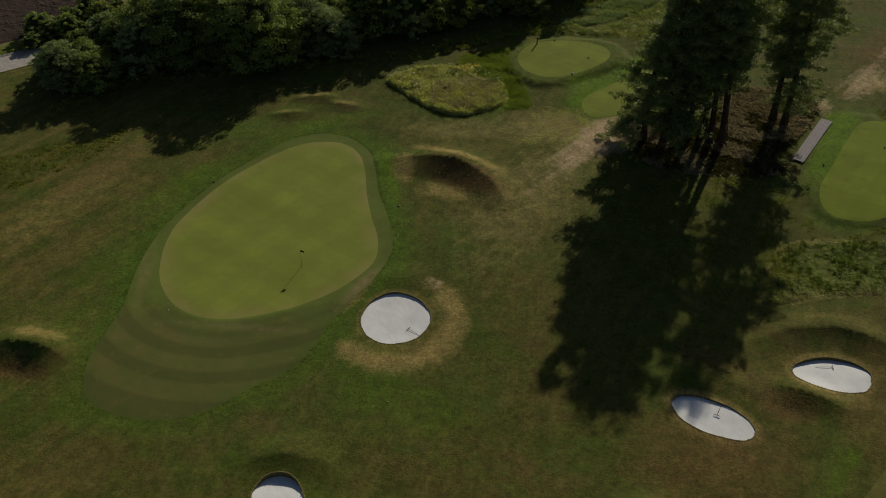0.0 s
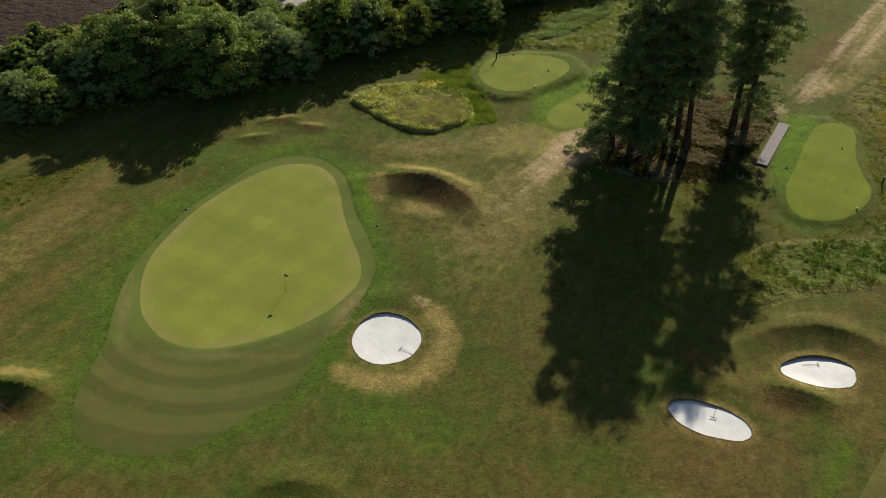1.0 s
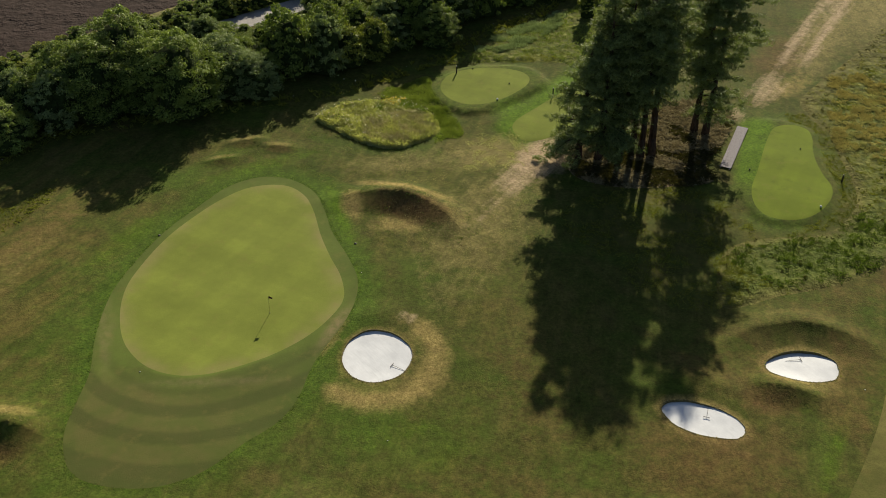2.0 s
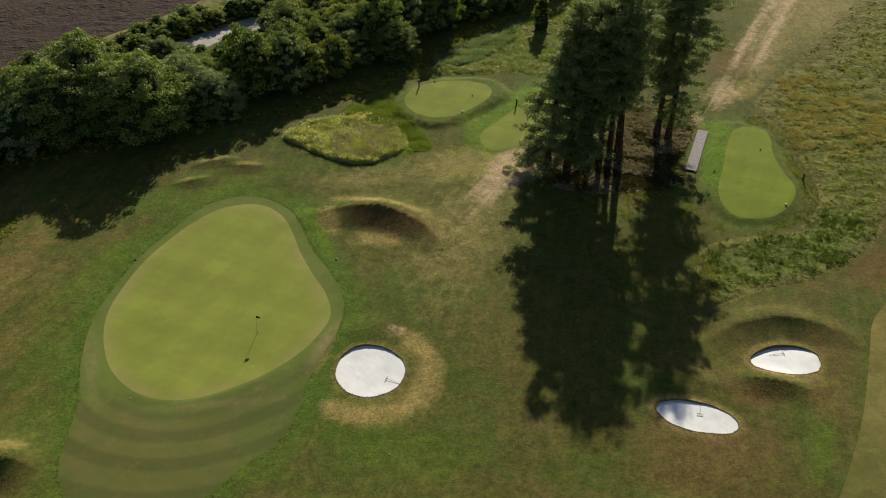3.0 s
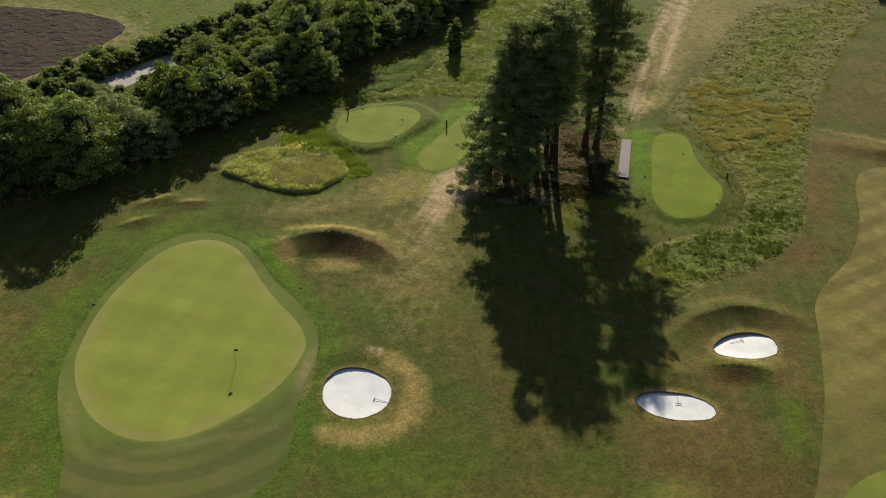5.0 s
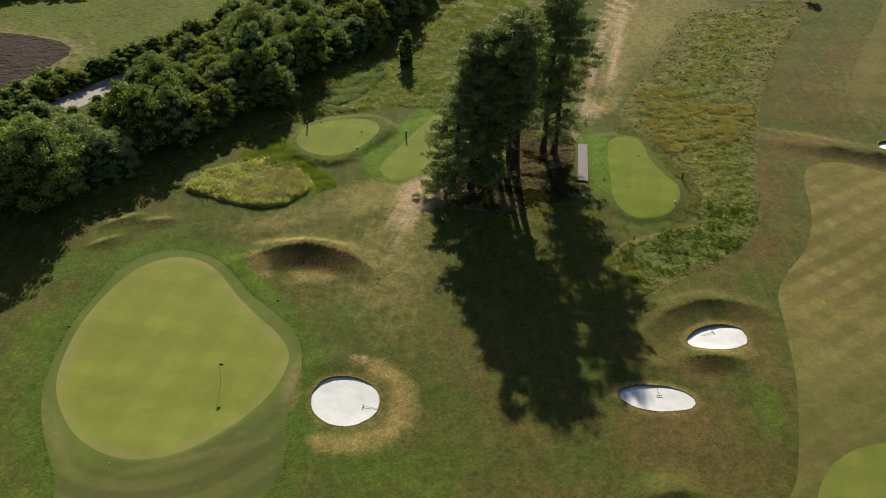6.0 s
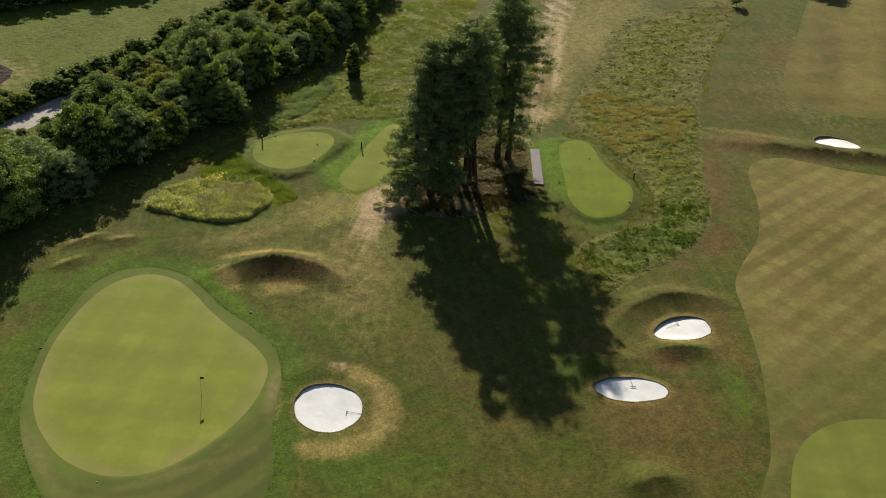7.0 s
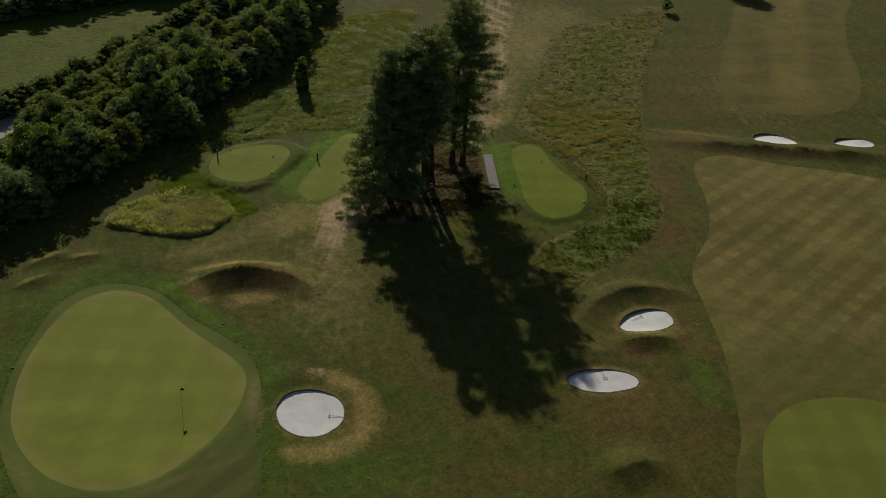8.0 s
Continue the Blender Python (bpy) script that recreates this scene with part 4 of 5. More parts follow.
TALLS = [
    broadleaf(41, 9.3, 4.5, M_LEAF[0], "hedge_tree", "tall dark broadleaf tree rising from the hedge", 270, 80, 0.11, 0.1, full=4.5),
    broadleaf(42, 7.8, 3.9, M_LEAF[1], "hedge_tree", "tall grey-green tree rising from the hedge", 240, 80, 0.11, 0.1, full=4.5),
]
TALL_AT = [(-19.5, 100.8, 0, 1.0), (-25.5, 106, 0, 1.05), (-28.6, 101.4, 0, 0.95), (-32, 104, 0, 0.8), (-23, 102.4, 0, 0.85), (-15.4, 104.8, 1, 0.9), (-12, 103.6, 1, 0.65), (12.5, 128, 0, 0.85), (10.4, 114, 0, 0.55), (27, 128, 1, 0.6), (34, 138, 0, 0.7), (22, 136, 0, 0.6), (-40, 96, 1, 0.68), (42, 142, 0, 0.62)]
rng = np.random.default_rng(5)
for x, y, k, s in TALL_AT:
    stand(TALLS[k], x, y, rng.uniform(0, 6.28), s, 0.98)
spots = []
along = np.r_[0, np.cumsum(np.hypot(*np.diff(hedge, axis=0).T))]
for s in np.arange(1.0, along[-1], 3.3):
    x0, y0 = np.interp(s, along, hedge[:, 0]), np.interp(s, along, hedge[:, 1])
    for row in range(7):
        back = 1.3 + 3.0 * float(step((x0 + 16) / 10)) - 3.2 * float(step((x0 - 18) / 12))
        x, y = x0 - 0.35 * (row * 3.3 + back) + rng.uniform(-1.1, 1.1), y0 + 2.0 + 0.93 * (row * 3.3 + back) + rng.uniform(-1.0, 1.0)
        clear = 8.6 if -14 < x < -6.5 else 2.4
        if y < np.interp(x, track_x, track_y) - clear and all(math.hypot(x - p[0], y - p[1]) > 2.2 for p in TALL_AT):
            spots.append((x, y, row))
for x, y, row in spots:
    k = rng.choice(5, p=(0.3, 0.22, 0.2, 0.13, 0.15))
    stand(KINDS[k] if row < 5 else BACK_KINDS[k % 4], x, y, rng.uniform(0, 6.28), rng.uniform(0.75, 1.15) * (1.0 if row < 2 else 0.85), rng.uniform(0.75, 1.2) * (1.4 + 0.18 * float(step((x - 2) / 8)) - 0.35 * float(step((x - 15) / 8)) if x > -10 and row < 2 else 1.0))
for x in np.arange(-46, 52, 1.5):
    x1 = x + rng.uniform(-0.5, 0.5)
    y1 = np.interp(x1, track_x, track_y) + 3.4 + rng.uniform(-0.5, 1.2)
    stand(BACK_KINDS[rng.choice((0, 1, 1, 3))], x1, y1, rng.uniform(0, 6.28), rng.uniform(0.5, 0.72), rng.uniform(0.75, 1.1))
for x in np.arange(-4.0, 44, 2.1):
    x1 = x + rng.uniform(-0.5, 0.5)
    stand(KINDS[rng.choice((0, 1, 1, 3))], x1, np.interp(x1, track_x, track_y) - 3.4 + rng.uniform(-0.6, 0.4), rng.uniform(0, 6.28), rng.uniform(0.6, 0.85), rng.uniform(0.8, 1.1))
for x in np.arange(-46, -12, 2.4):
    x1 = x + rng.uniform(-0.6, 0.6)
    stand(BACK_KINDS[rng.choice((0, 1, 3))], x1, np.interp(x1, track_x, track_y) + 6.4 + rng.uniform(-0.6, 0.6), rng.uniform(0, 6.28), rng.uniform(0.55, 0.7), rng.uniform(0.8, 1.1))
for x, y, k, s, tall in ((-9.6, 121.4, 4, 0.4, 1.2), (-12.8, 119.6, 4, 0.45, 1.0)):
    stand(KINDS[k], x, y, 1.0, s, tall)
stand(TALLS[0], 128.6, 124, 0.4, 0.75)
stand(broadleaf(48, 2.4, 1.3, M_LEAFY, "young_tree", "young pale green tree at the edge of the rough", 44, 46, 0.11, 0.3, 1), 105.4, 119.6, copy=False)
for x in np.arange(-26, 60, 3.4):
    stand(BACK_KINDS[rng.integers(0, 3)], x, 167 + 0.06 * x + rng.uniform(-1, 1), rng.uniform(0, 6.28), rng.uniform(0.9, 1.3))
stand(broadleaf(47, 5.0, 1.2, M_LEAF[2], "ivy_clad_stump", "narrow ivy-clad dead trunk standing in rough grass", 70, 60, 0.10, 0.12, 2), 30.9, 119.5, copy=False)
for ob in KINDS + BACK_KINDS + TALLS:
    for o in (*ob.children, ob):
        bpy.data.objects.remove(o)

# ---- grasses and undergrowth ----


def blades(rng, x, y, z, high, spread, each, width, bow=(1.1, 2.6)):
    """Tufts of bent grass blades rooted at the given places."""
    n = len(x) * each
    px, py, pz = (np.repeat(a, each) for a in (x, y, z))
    h = np.repeat(high, each) * rng.uniform(0.5, 1.15, n)
    a = rng.uniform(0, 2 * np.pi, n)
    lean = rng.uniform(*bow, n) * h
    r = np.repeat(spread, each) * rng.uniform(0, 1, n) ** 0.5
    b = rng.uniform(0, 2 * np.pi, n)
    root = np.c_[px + r * np.cos(b), py + r * np.sin(b), pz - 0.03]
    side = np.c_[-np.sin(a), np.cos(a), 0 * a] * (width * rng.uniform(0.6, 1.4, n))[:, None]
    out = np.c_[np.cos(a), np.sin(a), 0 * a]
    mid = root + out * (lean * 0.35)[:, None] + np.c_[0 * a, 0 * a, h * 0.65]
    tip = root + out * lean[:, None] + np.c_[0 * a, 0 * a, h]
    v = np.stack([root - side, root + side, mid + side * 0.8, tip, mid - side * 0.8], 1).reshape(-1, 3)
    return v, np.arange(5 * n).reshape(-1, 5)


def scatter(rng, outline, count):
    lo, hi = outline.min(0), outline.max(0)
    p = rng.uniform(lo, hi, (int(count * 3.2), 2))
    p = p[inside(outline, p[:, 0], p[:, 1])][:count]
    return p[:, 0], p[:, 1]


def lumps(x, y, scale, seed):
    """A soft uneven field for clumping, from 0 to 1."""
    return np.array([noise.noise((a * scale + seed, b * scale, seed)) for a, b in zip(x, y)]) * 0.5 + 0.5


def grass(name, label, material, x, y, high, spread, each, width, seed, bow=(1.1, 2.6)):
    rng = np.random.default_rng(seed)
    v, f = blades(rng, x, y, land(x, y), high, spread, each, width, bow)
    return tagged(mesh_object(name, v, f, material), label, "grass", "", "stuff")


rng = np.random.default_rng(77)
clear = [*TEESIDES, GREEN, APRON]
x, y = scatter(rng, ROUGH, 30000)
k = 0.45 * lumps(x, y, 0.35, 3.0) + 0.6 * lumps(x, y, 2.3, 6.5)
border = distance(ROUGH, x, y)
keep = (k > 0.44) & ~inside(TEESIDES[2], x, y) & (rng.uniform(0, 1, len(x)) < np.where(y > 92, 0.1 + 0.9 * step(border / np.where(x > 62, 8, 5)), 0.3 + 0.7 * step(border / 1.2)))
x, y, k = x[keep], y[keep], np.clip((k[keep] - 0.44) * 2.2, 0, 1)
straw = np.exp(-(((x - 58) / 7) ** 2 + ((y - 91) / 6.5) ** 2)) + 0.8 * np.exp(-(((x - 50) / 3) ** 2 + ((y - 85) / 5) ** 2))
dryness = 0.5 * lumps(x, y, 0.22, 9.0) + 0.5 * lumps(x, y, 1.3, 2.5) + 0.34 * straw
deep = np.exp(-(((x - 39) / 9) ** 2 + ((y - 68) / 7) ** 2))
dryness -= 0.3 * deep
wet = dryness + rng.normal(0, 0.03, len(x)) < 0.70
south = wet & (deep + 0.25 * lumps(x, y, 0.3, 6.0) > 0.5)
wet &= ~south
grass("rough_grass", "uncut green tussocks in the rough", M_BLADE, x[wet], y[wet], 0.05 + 0.15 * k[wet], 0.12 + 0.10 * k[wet], 7, 0.020, 1, (0.4, 1.2))
grass("rough_grass", "dense green weedy tussocks below the tee", M_DEEP, x[south], y[south], 0.05 + 0.28 * k[south], 0.14 + 0.14 * k[south], 7, 0.026, 16, (0.4, 1.2))
wet |= south
grass("straw_grass", "straw-coloured seeding tussocks in the rough", M_PALESTRAW, x[~wet], y[~wet], 0.08 + 0.28 * k[~wet], 0.16 + 0.16 * k[~wet], 8, 0.015, 2, (0.6, 1.6))
x, y = scatter(rng, loop([(48.6, 84), (50, 89), (53, 96), (57.4, 102), (60, 99), (62.4, 93), (66.4, 89.6), (60, 84.6), (53.4, 81.6)]), 2900)
k = 0.6 * lumps(x, y, 0.5, 17.0) + 0.4 * lumps(x, y, 1.4, 4.0)
keep = k > 0.52
grass("straw_grass", "tall golden straw clumps in the rough beside the tee", M_STRAW, x[keep], y[keep], 0.08 + 0.36 * k[keep] ** 1.5, np.full(keep.sum(), 0.3), 11, 0.015, 26, (0.9, 2.0))
# sparse dark-coloured tufts give the rough a dark speckle
x, y = scatter(rng, ROUGH, 3600)
k = lumps(x, y, 0.9, 4.0)
keep = (k > 0.56) & ~inside(TEESIDES[2], x, y)
grass("rough_grass", "sparse dark tufts speckling the rough", M_BRAMBLE, x[keep], y[keep], 0.02 + 0.2 * k[keep], np.full(keep.sum(), 0.16), 7, 0.028, 19, (0.4, 1.2))

x, y = scatter(rng, TEESIDES[2], 2600)
keep = ~inside(TEES[2], x, y) & (distance(TEES[2], x, y) > 0.9) & (x > 37.5 + 0.42 * (y - 72))
x, y = x[keep], y[keep]
grass("rough_grass", "rough tufts on the bank of the tee", M_BLADE, x, y, rng.uniform(0.05, 0.16, len(x)), np.full(len(x), 0.18), 6, 0.026, 17, (0.8, 2.0))
x, y = scatter(rng, loop([(36, 70.5), (44, 72), (46.8, 77), (48, 82), (49.2, 88), (48.8, 92), (46, 92), (46.8, 86), (45.4, 80), (43.6, 75), (40, 72.2)]), 1500)
keep = ~inside(ROUGH, x, y) & ~inside(TEES[2], x, y) & (distance(TEES[2], x, y) > 0.7)
grass("rough_grass", "rough tufts along the edge of the tee bank", M_BLADE, x[keep], y[keep], rng.uniform(0.05, 0.16, keep.sum()), np.full(keep.sum(), 0.18), 6, 0.026, 22, (0.6, 1.6))
# longer turf uncut along the apron's edge, coloured dark for its shadow line
edge = np.repeat(APRON, 14, 0) + rng.normal(0, 0.22, (14 * len(APRON), 2))
edge = edge[~inside(APRON, edge[:, 0], edge[:, 1])]
grass("fringe_grass", "longer green fringe round the apron, coloured dark for its edge shadow", M_DEEP, edge[:, 0], edge[:, 1], rng.uniform(0.03, 0.09, len(edge)), np.full(len(edge), 0.12), 5, 0.018, 25, (0.4, 1.3))
# a line of longer grass where two mowings meet
line = np.array([(72.5, 93.4), (74.6, 95.8), (81.5, 101.6), (88, 106.8), (93.6, 110.4), (103, 113.6)])
t = rng.uniform(0, 5, 900)
edge = np.c_[np.interp(t, range(6), line[:, 0]), np.interp(t, range(6), line[:, 1])] + rng.normal(0, 0.2, (900, 2))
grass("fringe_grass", "uncut grass line where two mowings meet", M_BLADE, edge[:, 0], edge[:, 1], rng.uniform(0.05, 0.11, 900), np.full(900, 0.2), 4, 0.02, 27, (0.4, 1.2))
# grass hanging over the bunker edges
for i, o in enumerate(BUNKERS):
    edge = np.repeat(o, 5, 0)
    m = o.mean(0)
    edge = m + (edge - m) * (1 + np.abs(rng.normal(0.02, 0.035, len(edge))))[:, None]
    grass("fringe_grass", "dry grass fringe along the bunker edge", M_STRAW if i % 2 else M_BLADE, edge[:, 0], edge[:, 1], rng.uniform(0.03, 0.09, len(edge)), np.full(len(edge), 0.08), 5, 0.014, 40 + i, (0.4, 1.4))
# short uneven tufts in the semi-rough round the tees and the mound
x, y = scatter(rng, loop([(-16, 90), (-6, 98), (2, 90), (8, 90), (12, 95), (17, 89), (15, 80), (9, 70), (5, 66), (1, 72), (-3, 77), (-5, 84), (-9, 88.4)]), 9000)
k = lumps(x, y, 0.6, 13.0)
keep = (k > 0.42) & ~inside(APRON, x, y) & ~inside(MEADOW, x, y) & ~inside(TEES[1], x, y)
x, y, k = x[keep], y[keep], k[keep]
pale = lumps(x, y, 0.3, 21.0) + 0.02 * (x - 4) > 0.5
grass("semi_rough_tufts", "short pale cut tufts in the semi-rough", M_STRAW, x[pale], y[pale], 0.02 + 0.05 * k[pale], np.full(pale.sum(), 0.2), 4, 0.016, 23, (1.0, 2.4))
grass("semi_rough_tufts", "short green tufts in the semi-rough", M_DEEP, x[~pale], y[~pale], 0.02 + 0.07 * k[~pale], np.full((~pale).sum(), 0.2), 4, 0.02, 24, (0.8, 2.0))
x, y = scatter(rng, loop([(8.6, 85.4), (10, 88.4), (9.8, 91.4), (12.6, 92.6), (15.4, 91.4), (15.6, 87.4), (13.8, 84.8)]), 1500)
k = lumps(x, y, 0.9, 31.0)
keep = k > 0.48
grass("semi_rough_tufts", "bleached whitish tufts beside the lower tee", M_HERB, x[keep], y[keep], 0.02 + 0.08 * k[keep], np.full(keep.sum(), 0.2), 6, 0.016, 33, (1.0, 2.4))
x, y = scatter(rng, MEADOW, 6500)
tall = (0.1 + rng.uniform(0.15, 0.5, len(x)) * step(distance(MEADOW, x, y) / 0.4)) * (0.45 + 1.1 * lumps(x, y, 0.7, 5.0))
leafy = lumps(x, y, 0.45, 11.0) + 0.05 * (x - 3.5) + 0.04 * (y - 96.5) > 0.62
grass("meadow_grass", "tall seeding meadow grass in a mown bed", M_HERB, x[~leafy], y[~leafy], tall[~leafy], np.full((~leafy).sum(), 0.2), 11, 0.011, 3, (0.1, 0.8))
grass("meadow_herbs", "leafy green herbs among the meadow grass", M_LEAFY, x[leafy], y[leafy], tall[leafy] * 0.8, np.full(leafy.sum(), 0.22), 9, 0.018, 21, (0.3, 1.2))
south = (y < 97 + 0.2 * x) & (x > -0.5)
grass("straw_grass", "straw-coloured seed heads in the meadow", M_SEED, x[south][::2], y[south][::2], 0.15 + rng.uniform(0.3, 0.5, len(x[south][::2])) * step(distance(MEADOW, x[south][::2], y[south][::2]) / 1.2), np.full(len(x[south][::2]), 0.2), 7, 0.010, 4, (0.3, 1.1))

x, y = scatter(rng, loop([(1.5, 102), (4, 104.6), (8, 104), (7.6, 99), (9.6, 95.6), (9.4, 92), (6.6, 91), (6.6, 95), (5, 100)]), 1500)
k = lumps(x, y, 0.5, 2.0)
keep = k > 0.5
grass("rough_grass", "low leafy green weeds beside the meadow bed", M_LEAFY, x[keep], y[keep], 0.02 + 0.26 * k[keep] ** 2, np.full(keep.sum(), 0.2), 7, 0.026, 18, (0.6, 1.6))
x, y = scatter(rng, loop([(2.2, 101.6), (5.4, 104.6), (8, 105.6), (8, 101), (9.4, 96.6), (9.6, 92.6), (7.8, 92.2), (7.6, 96), (6.4, 99.2)]), 2000)
k = lumps(x, y, 0.7, 12.0)
grass("rough_grass", "rank green nettles and weeds beside the meadow bed", M_FRESH, x, y, 0.06 + 0.34 * k**1.5, np.full(len(x), 0.22), 7, 0.024, 34, (0.4, 1.2))
x, y = scatter(rng, loop([(14.6, 111.6), (18, 115.2), (24, 119.6), (28.6, 122), (27, 117.6), (22, 113), (18, 110.8)]), 1100)
k = lumps(x, y, 0.5, 15.0)
keep = k > 0.42
grass("bank_weeds", "tall grey-green weeds along the edge of the hedge shade", M_WEED, x[keep], y[keep], 0.08 + 0.4 * k[keep], np.full(keep.sum(), 0.34), 8, 0.028, 35, (0.3, 1.0))
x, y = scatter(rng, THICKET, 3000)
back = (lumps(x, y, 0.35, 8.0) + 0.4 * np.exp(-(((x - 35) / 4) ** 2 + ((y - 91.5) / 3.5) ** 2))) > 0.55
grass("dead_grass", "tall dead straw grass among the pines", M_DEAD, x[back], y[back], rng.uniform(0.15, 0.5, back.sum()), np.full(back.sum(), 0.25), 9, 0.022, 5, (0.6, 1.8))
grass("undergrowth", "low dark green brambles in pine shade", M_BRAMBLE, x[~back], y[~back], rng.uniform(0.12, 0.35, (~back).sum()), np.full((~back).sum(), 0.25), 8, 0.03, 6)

BRAMBLES = loop([(16, 76), (22, 80), (30, 79.5), (34, 74), (31, 66), (27, 61.6), (21.5, 63), (18.5, 69)])
x, y = scatter(rng, BRAMBLES, 2400)
k = lumps(x, y, 0.4, 5.0)
keep = k > 0.42
grass("undergrowth", "tangled leafy brambles in the shade of pines", M_BLADE, x[keep], y[keep], 0.03 + 0.12 * k[keep], np.full(keep.sum(), 0.28), 7, 0.03, 7)

for cx, cy, turn, half, back, front, high, bend, _ in RIDGES[:2]:
    c, s1 = math.cos(radians(turn)), math.sin(radians(turn))
    u, v = rng.uniform(-half * 1.1, half * 1.1, 260), rng.uniform(0.15, back * 0.7, 260)
    w = v + bend * u * u
    grass("straw_grass", "dry straw grass along the mound crest", M_STRAW, cx + u * c - w * s1, cy + u * s1 + w * c, rng.uniform(0.02, 0.05, 260), np.full(260, 0.22), 5, 0.016, int(200 + cx))

for cx, cy, turn, half, back, front, high, bend, _ in (RIDGES[0], RIDGES[1], RIDGES[4]):
    c, s1 = math.cos(radians(turn)), math.sin(radians(turn))
    many = 300 if high > 1 else 120
    u = rng.normal(0, half * 0.42, many)
    v = np.minimum(rng.normal(-front * 0.75, front * 0.3, many), -0.4 * front)
    w = v + bend * u * u
    grass("heather", "dark brown heathery tufts on the steep face", M_HEATH, cx + u * c - w * s1, cy + u * s1 + w * c, rng.uniform(0.02, 0.05, many), np.full(many, 0.28), 6, 0.022, int(300 + cx), (0.8, 1.8))

x, y = scatter(rng, loop([(-46, 79), (-38, 84.6), (-34.8, 84.4), (-32, 87.4), (-31, 86.4), (-33.2, 82.4), (-36.4, 79.4), (-43, 74)]), 900)
grass("straw_grass", "long pale grass beside the hedge shade", M_BLADE, x, y, rng.uniform(0.05, 0.2, len(x)), np.full(len(x), 0.22), 7, 0.024, 14, (0.9, 2.2))

VERGE = np.r_[np.array(HEDGE_LINE[2:]) + (0.2, -1.0), (np.array(HEDGE_LINE[2:]) + (-0.6, 1.2))[::-1]]
x, y = scatter(rng, VERGE, 4200)
grass("verge_grass", "long grass and herbs along the hedge foot", M_BLADE, x, y, rng.uniform(0.2, 0.6, len(x)), np.full(len(x), 0.25), 7, 0.028, 8, (0.6, 1.6))
x, y = scatter(rng, BANK, 9000)
k = lumps(x, y, 0.3, 1.0)
keep = k > 0.3
green = keep & (lumps(x, y, 0.12, 7.0) > 0.40)
keep &= ~green
grass("bank_grass", "uncut yellowing grass behind the tees", M_BLADE, x[keep], y[keep], 0.04 + 0.2 * k[keep], np.full(keep.sum(), 0.28), 5, 0.028, 9, (0.5, 1.6))
grass("bank_grass", "fresh green weedy grass behind the tees", M_FRESH, x[green], y[green], 0.04 + 0.2 * k[green], np.full(green.sum(), 0.28), 5, 0.03, 20, (0.5, 1.6))


def flecks(name, label, material, x, y, z, size, seed):
    """Small flower heads, each a little tilted six-sided disc."""
    rng = np.random.default_rng(seed)
    n = len(x)
    a = np.linspace(0, 2 * np.pi, 7)[:-1]
    s = size * rng.uniform(0.6, 1.3, n)
    ring = np.stack([np.cos(a), np.sin(a), 0 * a], 1)
    t1, t2 = rng.normal(0, 0.4, n), rng.normal(0, 0.4, n)
    v = np.repeat(np.c_[x, y, z][:, None], 6, 1) + ring[None] * s[:, None, None]
    v[:, :, 2] += (ring[None, :, 0] * t1[:, None] + ring[None, :, 1] * t2[:, None]) * s[:, None]
    return tagged(mesh_object(name, v.reshape(-1, 3), np.arange(6 * n).reshape(-1, 6), material), label, "flowers", "", "stuff")


x, y = scatter(rng, VERGE, 330)
flecks("white_flowers", "scattered white umbel flowers at the hedge foot", M_PETAL, x, y, land(x, y) + rng.uniform(0.6, 1.1, len(x)), 0.07, 1)
x, y = scatter(rng, MEADOW, 620)
keep = (0.35 * x - (y - 96) < 1.2) | (rng.uniform(0, 1, len(x)) < 0.15)
x, y = x[keep], y[keep]
flecks("white_flowers", "white flower heads over the meadow grass", M_PETAL, x, y, land(x, y) + rng.uniform(0.5, 0.8, len(x)), 0.055, 2)
x, y = 3.2 + rng.normal(0, 0.7, 60), 99.8 + rng.normal(0, 0.4, 60)
flecks("yellow_flowers", "cluster of yellow ragwort in the meadow", M_RAGWORT, x, y, land(x, y) + rng.uniform(0.5, 0.9, 60), 0.07, 3)

# ---- golf furniture ----


def flagstick(x, y):
    thing = new("flagstick")
    thing.location = (x, y, height(x, y))
    tagged(thing, "thin pale flagstick with small dark flag in the hole", "flagstick")
    bm = bmesh.new()
    rod(bm, (0, 0, -0.1), (0, 0, 1.78), 0.018, 0.012, 8)
    pole = part("pole", bm, M_POLE, thing)
    bm = bmesh.new()
    grid = [[bm.verts.new((0.015 + 0.30 * i / 6, 0.08 * math.sin(i * 1.1) * i / 6, 1.76 - 0.24 * j / 3 - 0.12 * (i / 6) ** 1.5 + (0.1 * i / 6 if j == 3 else 0))) for j in range(4)] for i in range(7)]
    for i in range(6):
        for j in range(3):
            bm.faces.new((grid[i][j], grid[i + 1][j], grid[i + 1][j + 1], grid[i][j + 1]))
    bmesh.ops.solidify(bm, geom=bm.faces[:], thickness=0.006)
    part("flag", bm, M_FLAG, pole, "dark red triangular flag")
    bm = bmesh.new()
    bmesh.ops.create_circle(bm, cap_ends=True, radius=0.06, segments=12, matrix=Matrix.Translation((0, 0, 0.006)))
    part("cup", bm, M_DARK, thing)


flagstick(-11.42, 66.1)


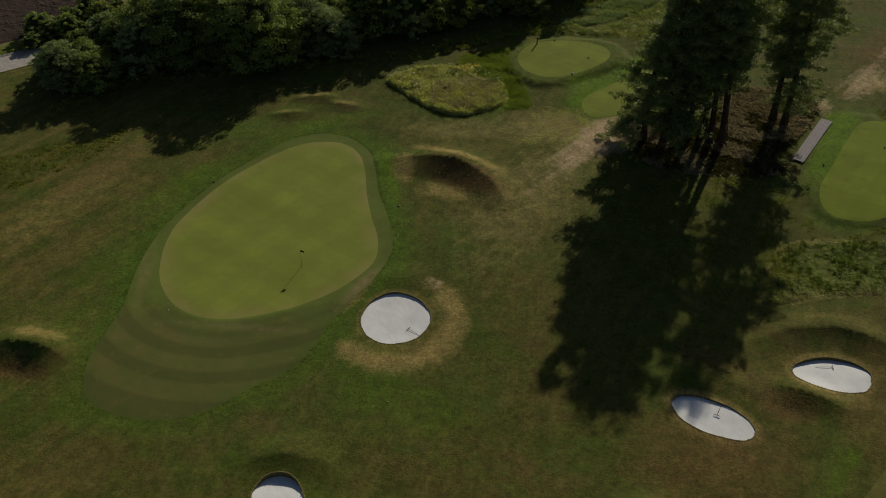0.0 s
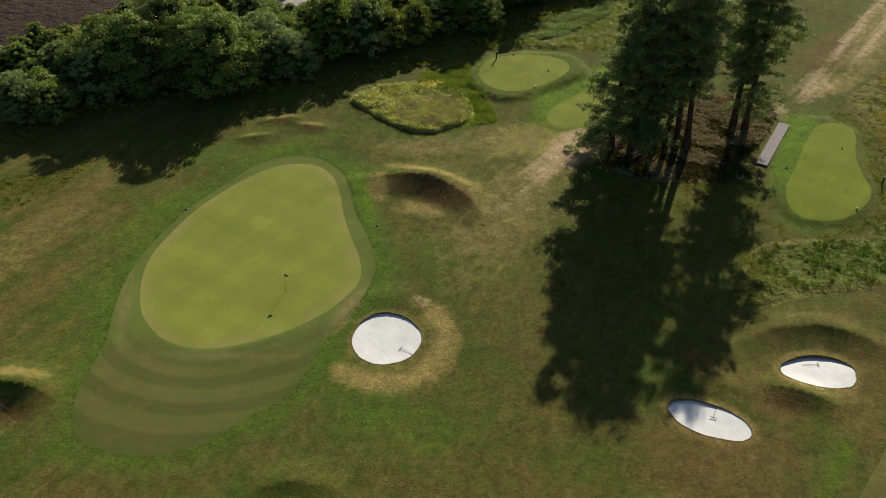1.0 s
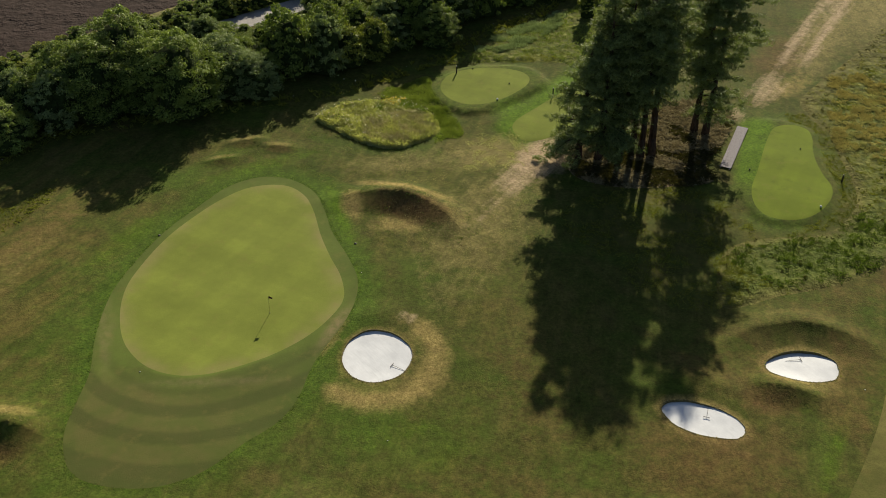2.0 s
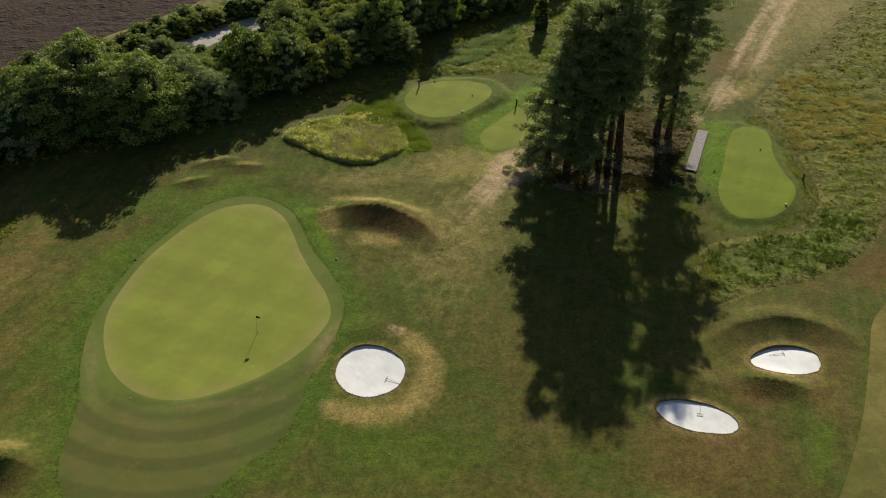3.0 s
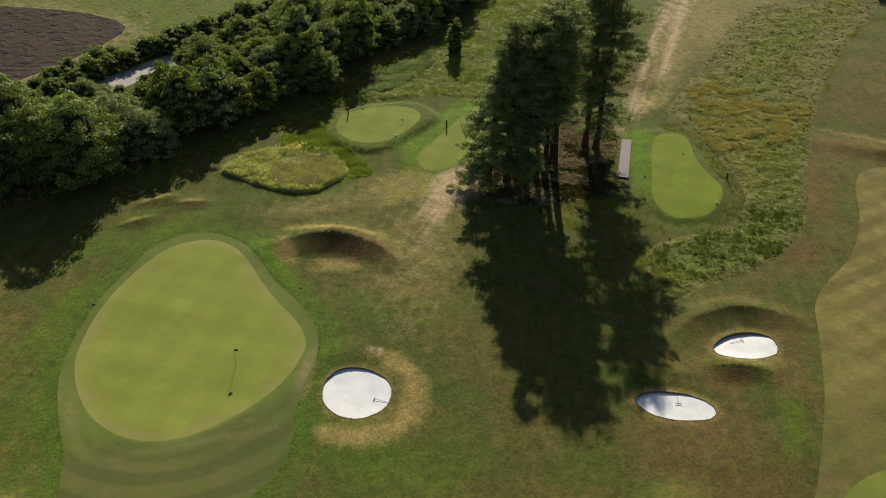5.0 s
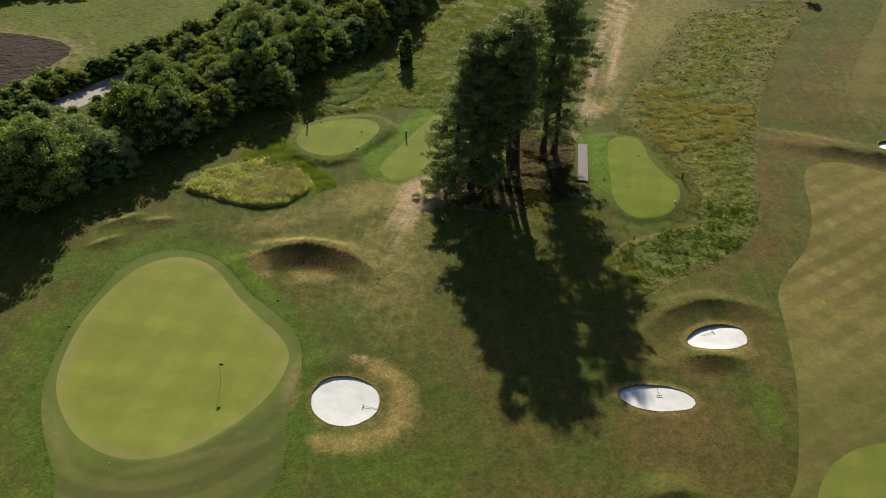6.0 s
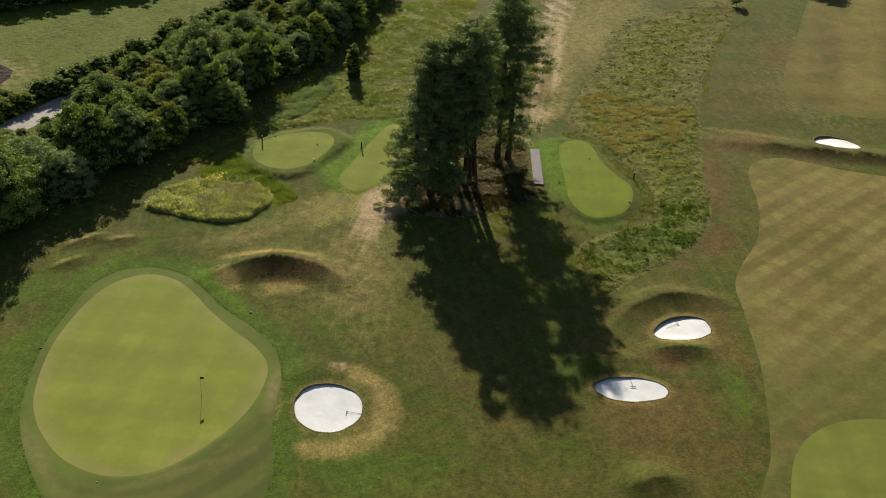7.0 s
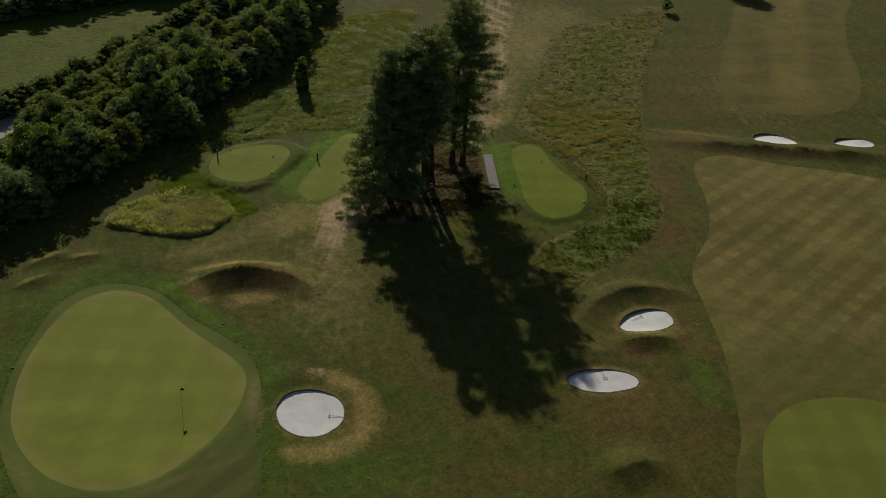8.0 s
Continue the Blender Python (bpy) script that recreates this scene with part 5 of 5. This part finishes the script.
def rake(x, y, z, turn, tilt=0.0):
    """A bunker rake lying on the sand."""
    thing = new("bunker_rake")
    thing.matrix_basis = Matrix.Translation((x, y, z)) @ Matrix.Rotation(radians(turn), 4, "Z") @ Matrix.Rotation(radians(tilt), 4, "Y")
    tagged(thing, "grey wooden rake lying on the white sand", "rake", "bunker rakes")
    bm = bmesh.new()
    rod(bm, (0, 0, 0.09), (1.3, 0, 0.03), 0.014, 0.012, 8)
    part("handle", bm, M_RAKE, thing)
    bm = bmesh.new()
    vs = box(bm, (0.035, 0.5, 0.035), Matrix.Translation((0, 0, 0.09)))
    bmesh.ops.bevel(bm, geom=bm.edges[:], offset=0.01, segments=1, affect="EDGES")
    head = part("head", bm, M_RAKE, thing)
    for i in range(9):
        bm = bmesh.new()
        rod(bm, (0, -0.22 + 0.055 * i, 0.08), (0, -0.22 + 0.055 * i, 0.0), 0.007, 0.005, 5)
        part("tine", bm, M_DARK, head)


for i, x, y, turn in ((0, -2.2, 58.5, -40), (1, 20.3, 49.6, 62), (2, 30.2, 54.6, 178)):
    rake(x, y, float(BEDS[i](np.array([x]), np.array([y]))[0]), turn)


def post(x, y, label):
    thing = new("tee_post")
    thing.location = (x, y, height(x, y))
    tagged(thing, label, "post", "tee posts")
    bm = bmesh.new()
    box(bm, (0.12, 0.12, 0.95), Matrix.Translation((0, 0, 0.4)))
    bmesh.ops.bevel(bm, geom=bm.edges[:], offset=0.015, segments=1, affect="EDGES")
    part("shaft", bm, M_DARK, thing, smooth=False)
    bm = bmesh.new()
    box(bm, (0.14, 0.14, 0.05), Matrix.Translation((0, 0, 0.90)))
    bmesh.ops.bevel(bm, geom=bm.edges[:], offset=0.02, segments=2, affect="EDGES")
    part("cap", bm, M_CAP, thing, "pale post cap", smooth=False)


for x, y in ((11.3, 105.6), (21.2, 99.2), (45.7, 78.3)):
    post(x, y, "dark wooden tee post with pale cap on mown grass")


def marker(x, y, material, label, size):
    thing = new("tee_marker")
    thing.location = (x, y, height(x, y))
    tagged(thing, label, "tee marker", "tee markers")
    bm = bmesh.new()
    bmesh.ops.create_icosphere(bm, subdivisions=2, radius=size, matrix=Matrix.Translation((0, 0, size * 0.75)))
    part("dome", bm, material, thing)
    bm = bmesh.new()
    rod(bm, (0, 0, -0.08), (0, 0, size * 0.2), 0.02, 0.02, 6)
    part("spike", bm, M_DARK, thing)


for x, y in ((14.7, 98.7), (41.4, 74.2)):
    marker(x, y, M_WHITE, "white plastic tee marker on mown grass", 0.11)
for x, y in ((16.8, 102.1), (13.4, 106.4), (37.3, 81.6), (44.2, 84.6)):
    marker(x, y, M_DARK, "small dark tee marker on mown grass", 0.08)


def ball(x, y):
    bm = bmesh.new()
    bmesh.ops.create_icosphere(bm, subdivisions=2, radius=0.04)
    me = bpy.data.meshes.new("golf_ball")
    bm.to_mesh(me)
    me.materials.append(M_WHITE)
    ob = new("golf_ball", me)
    ob.location = (x, y, height(x, y) + 0.037)
    tagged(ob, "white ball lying on the grass", "ball", "balls on the grass")


for x, y in ((-3.4, 70.2), (-21.5, 60.5), (-3.5, 50.8), (33.6, 50.6)):
    ball(x, y)


def sprinkler(x, y):
    thing = new("sprinkler_head")
    thing.location = (x, y, height(x, y))
    tagged(thing, "dark round sprinkler head set in the turf", "sprinkler", "sprinklers round the green")
    bm = bmesh.new()
    bmesh.ops.create_cone(bm, cap_ends=True, segments=16, radius1=0.13, radius2=0.12, depth=0.05, matrix=Matrix.Translation((0, 0, 0.01)))
    part("collar", bm, M_DARK, thing)
    bm = bmesh.new()
    bmesh.ops.create_cone(bm, cap_ends=True, segments=12, radius1=0.06, radius2=0.05, depth=0.03, matrix=Matrix.Translation((0, 0, 0.045)))
    part("cap", bm, M_DARK, thing)


for x, y in ((-21.0, 78.4), (-3.5, 74.6)):
    sprinkler(x, y)


def walkway():
    """A flat grey strip beside the tee, built of boards laid across it; the boards are assumed."""
    a, b = Vector((40.1, 90.0)), Vector((35.0, 82.4))
    long = (b - a).length
    turn = math.atan2(b.y - a.y, b.x - a.x)
    thing = new("walkway")
    mid = (a + b) / 2
    thing.matrix_basis = Matrix.Translation((*mid, height(*mid) - 0.03)) @ Matrix.Rotation(turn, 4, "Z")
    tagged(thing, "flat grey strip beside the tee, built of assumed boards", "walkway")
    for k in (-1, 1):
        bm = bmesh.new()
        box(bm, (long, 0.08, 0.1), Matrix.Translation((0, 0.45 * k, 0.02)))
        part("bearer", bm, M_SLAB, thing, smooth=False)
    bm = bmesh.new()
    box(bm, (0.2, 1.15, 0.05), Matrix.Identity(4))
    bmesh.ops.bevel(bm, geom=bm.edges[:], offset=0.008, segments=1, affect="EDGES")
    first = part("board", bm, M_SLAB, thing, smooth=False)
    n = int(long / 0.215)
    for i in range(n):
        o = first if i == 0 else first.copy()
        if i:
            scene.collection.objects.link(o)
        o.location = (-long / 2 + 0.215 * (i + 0.5), 0.02 * math.sin(i * 2.3), 0.09 + 0.004 * math.sin(i * 1.7))


walkway()
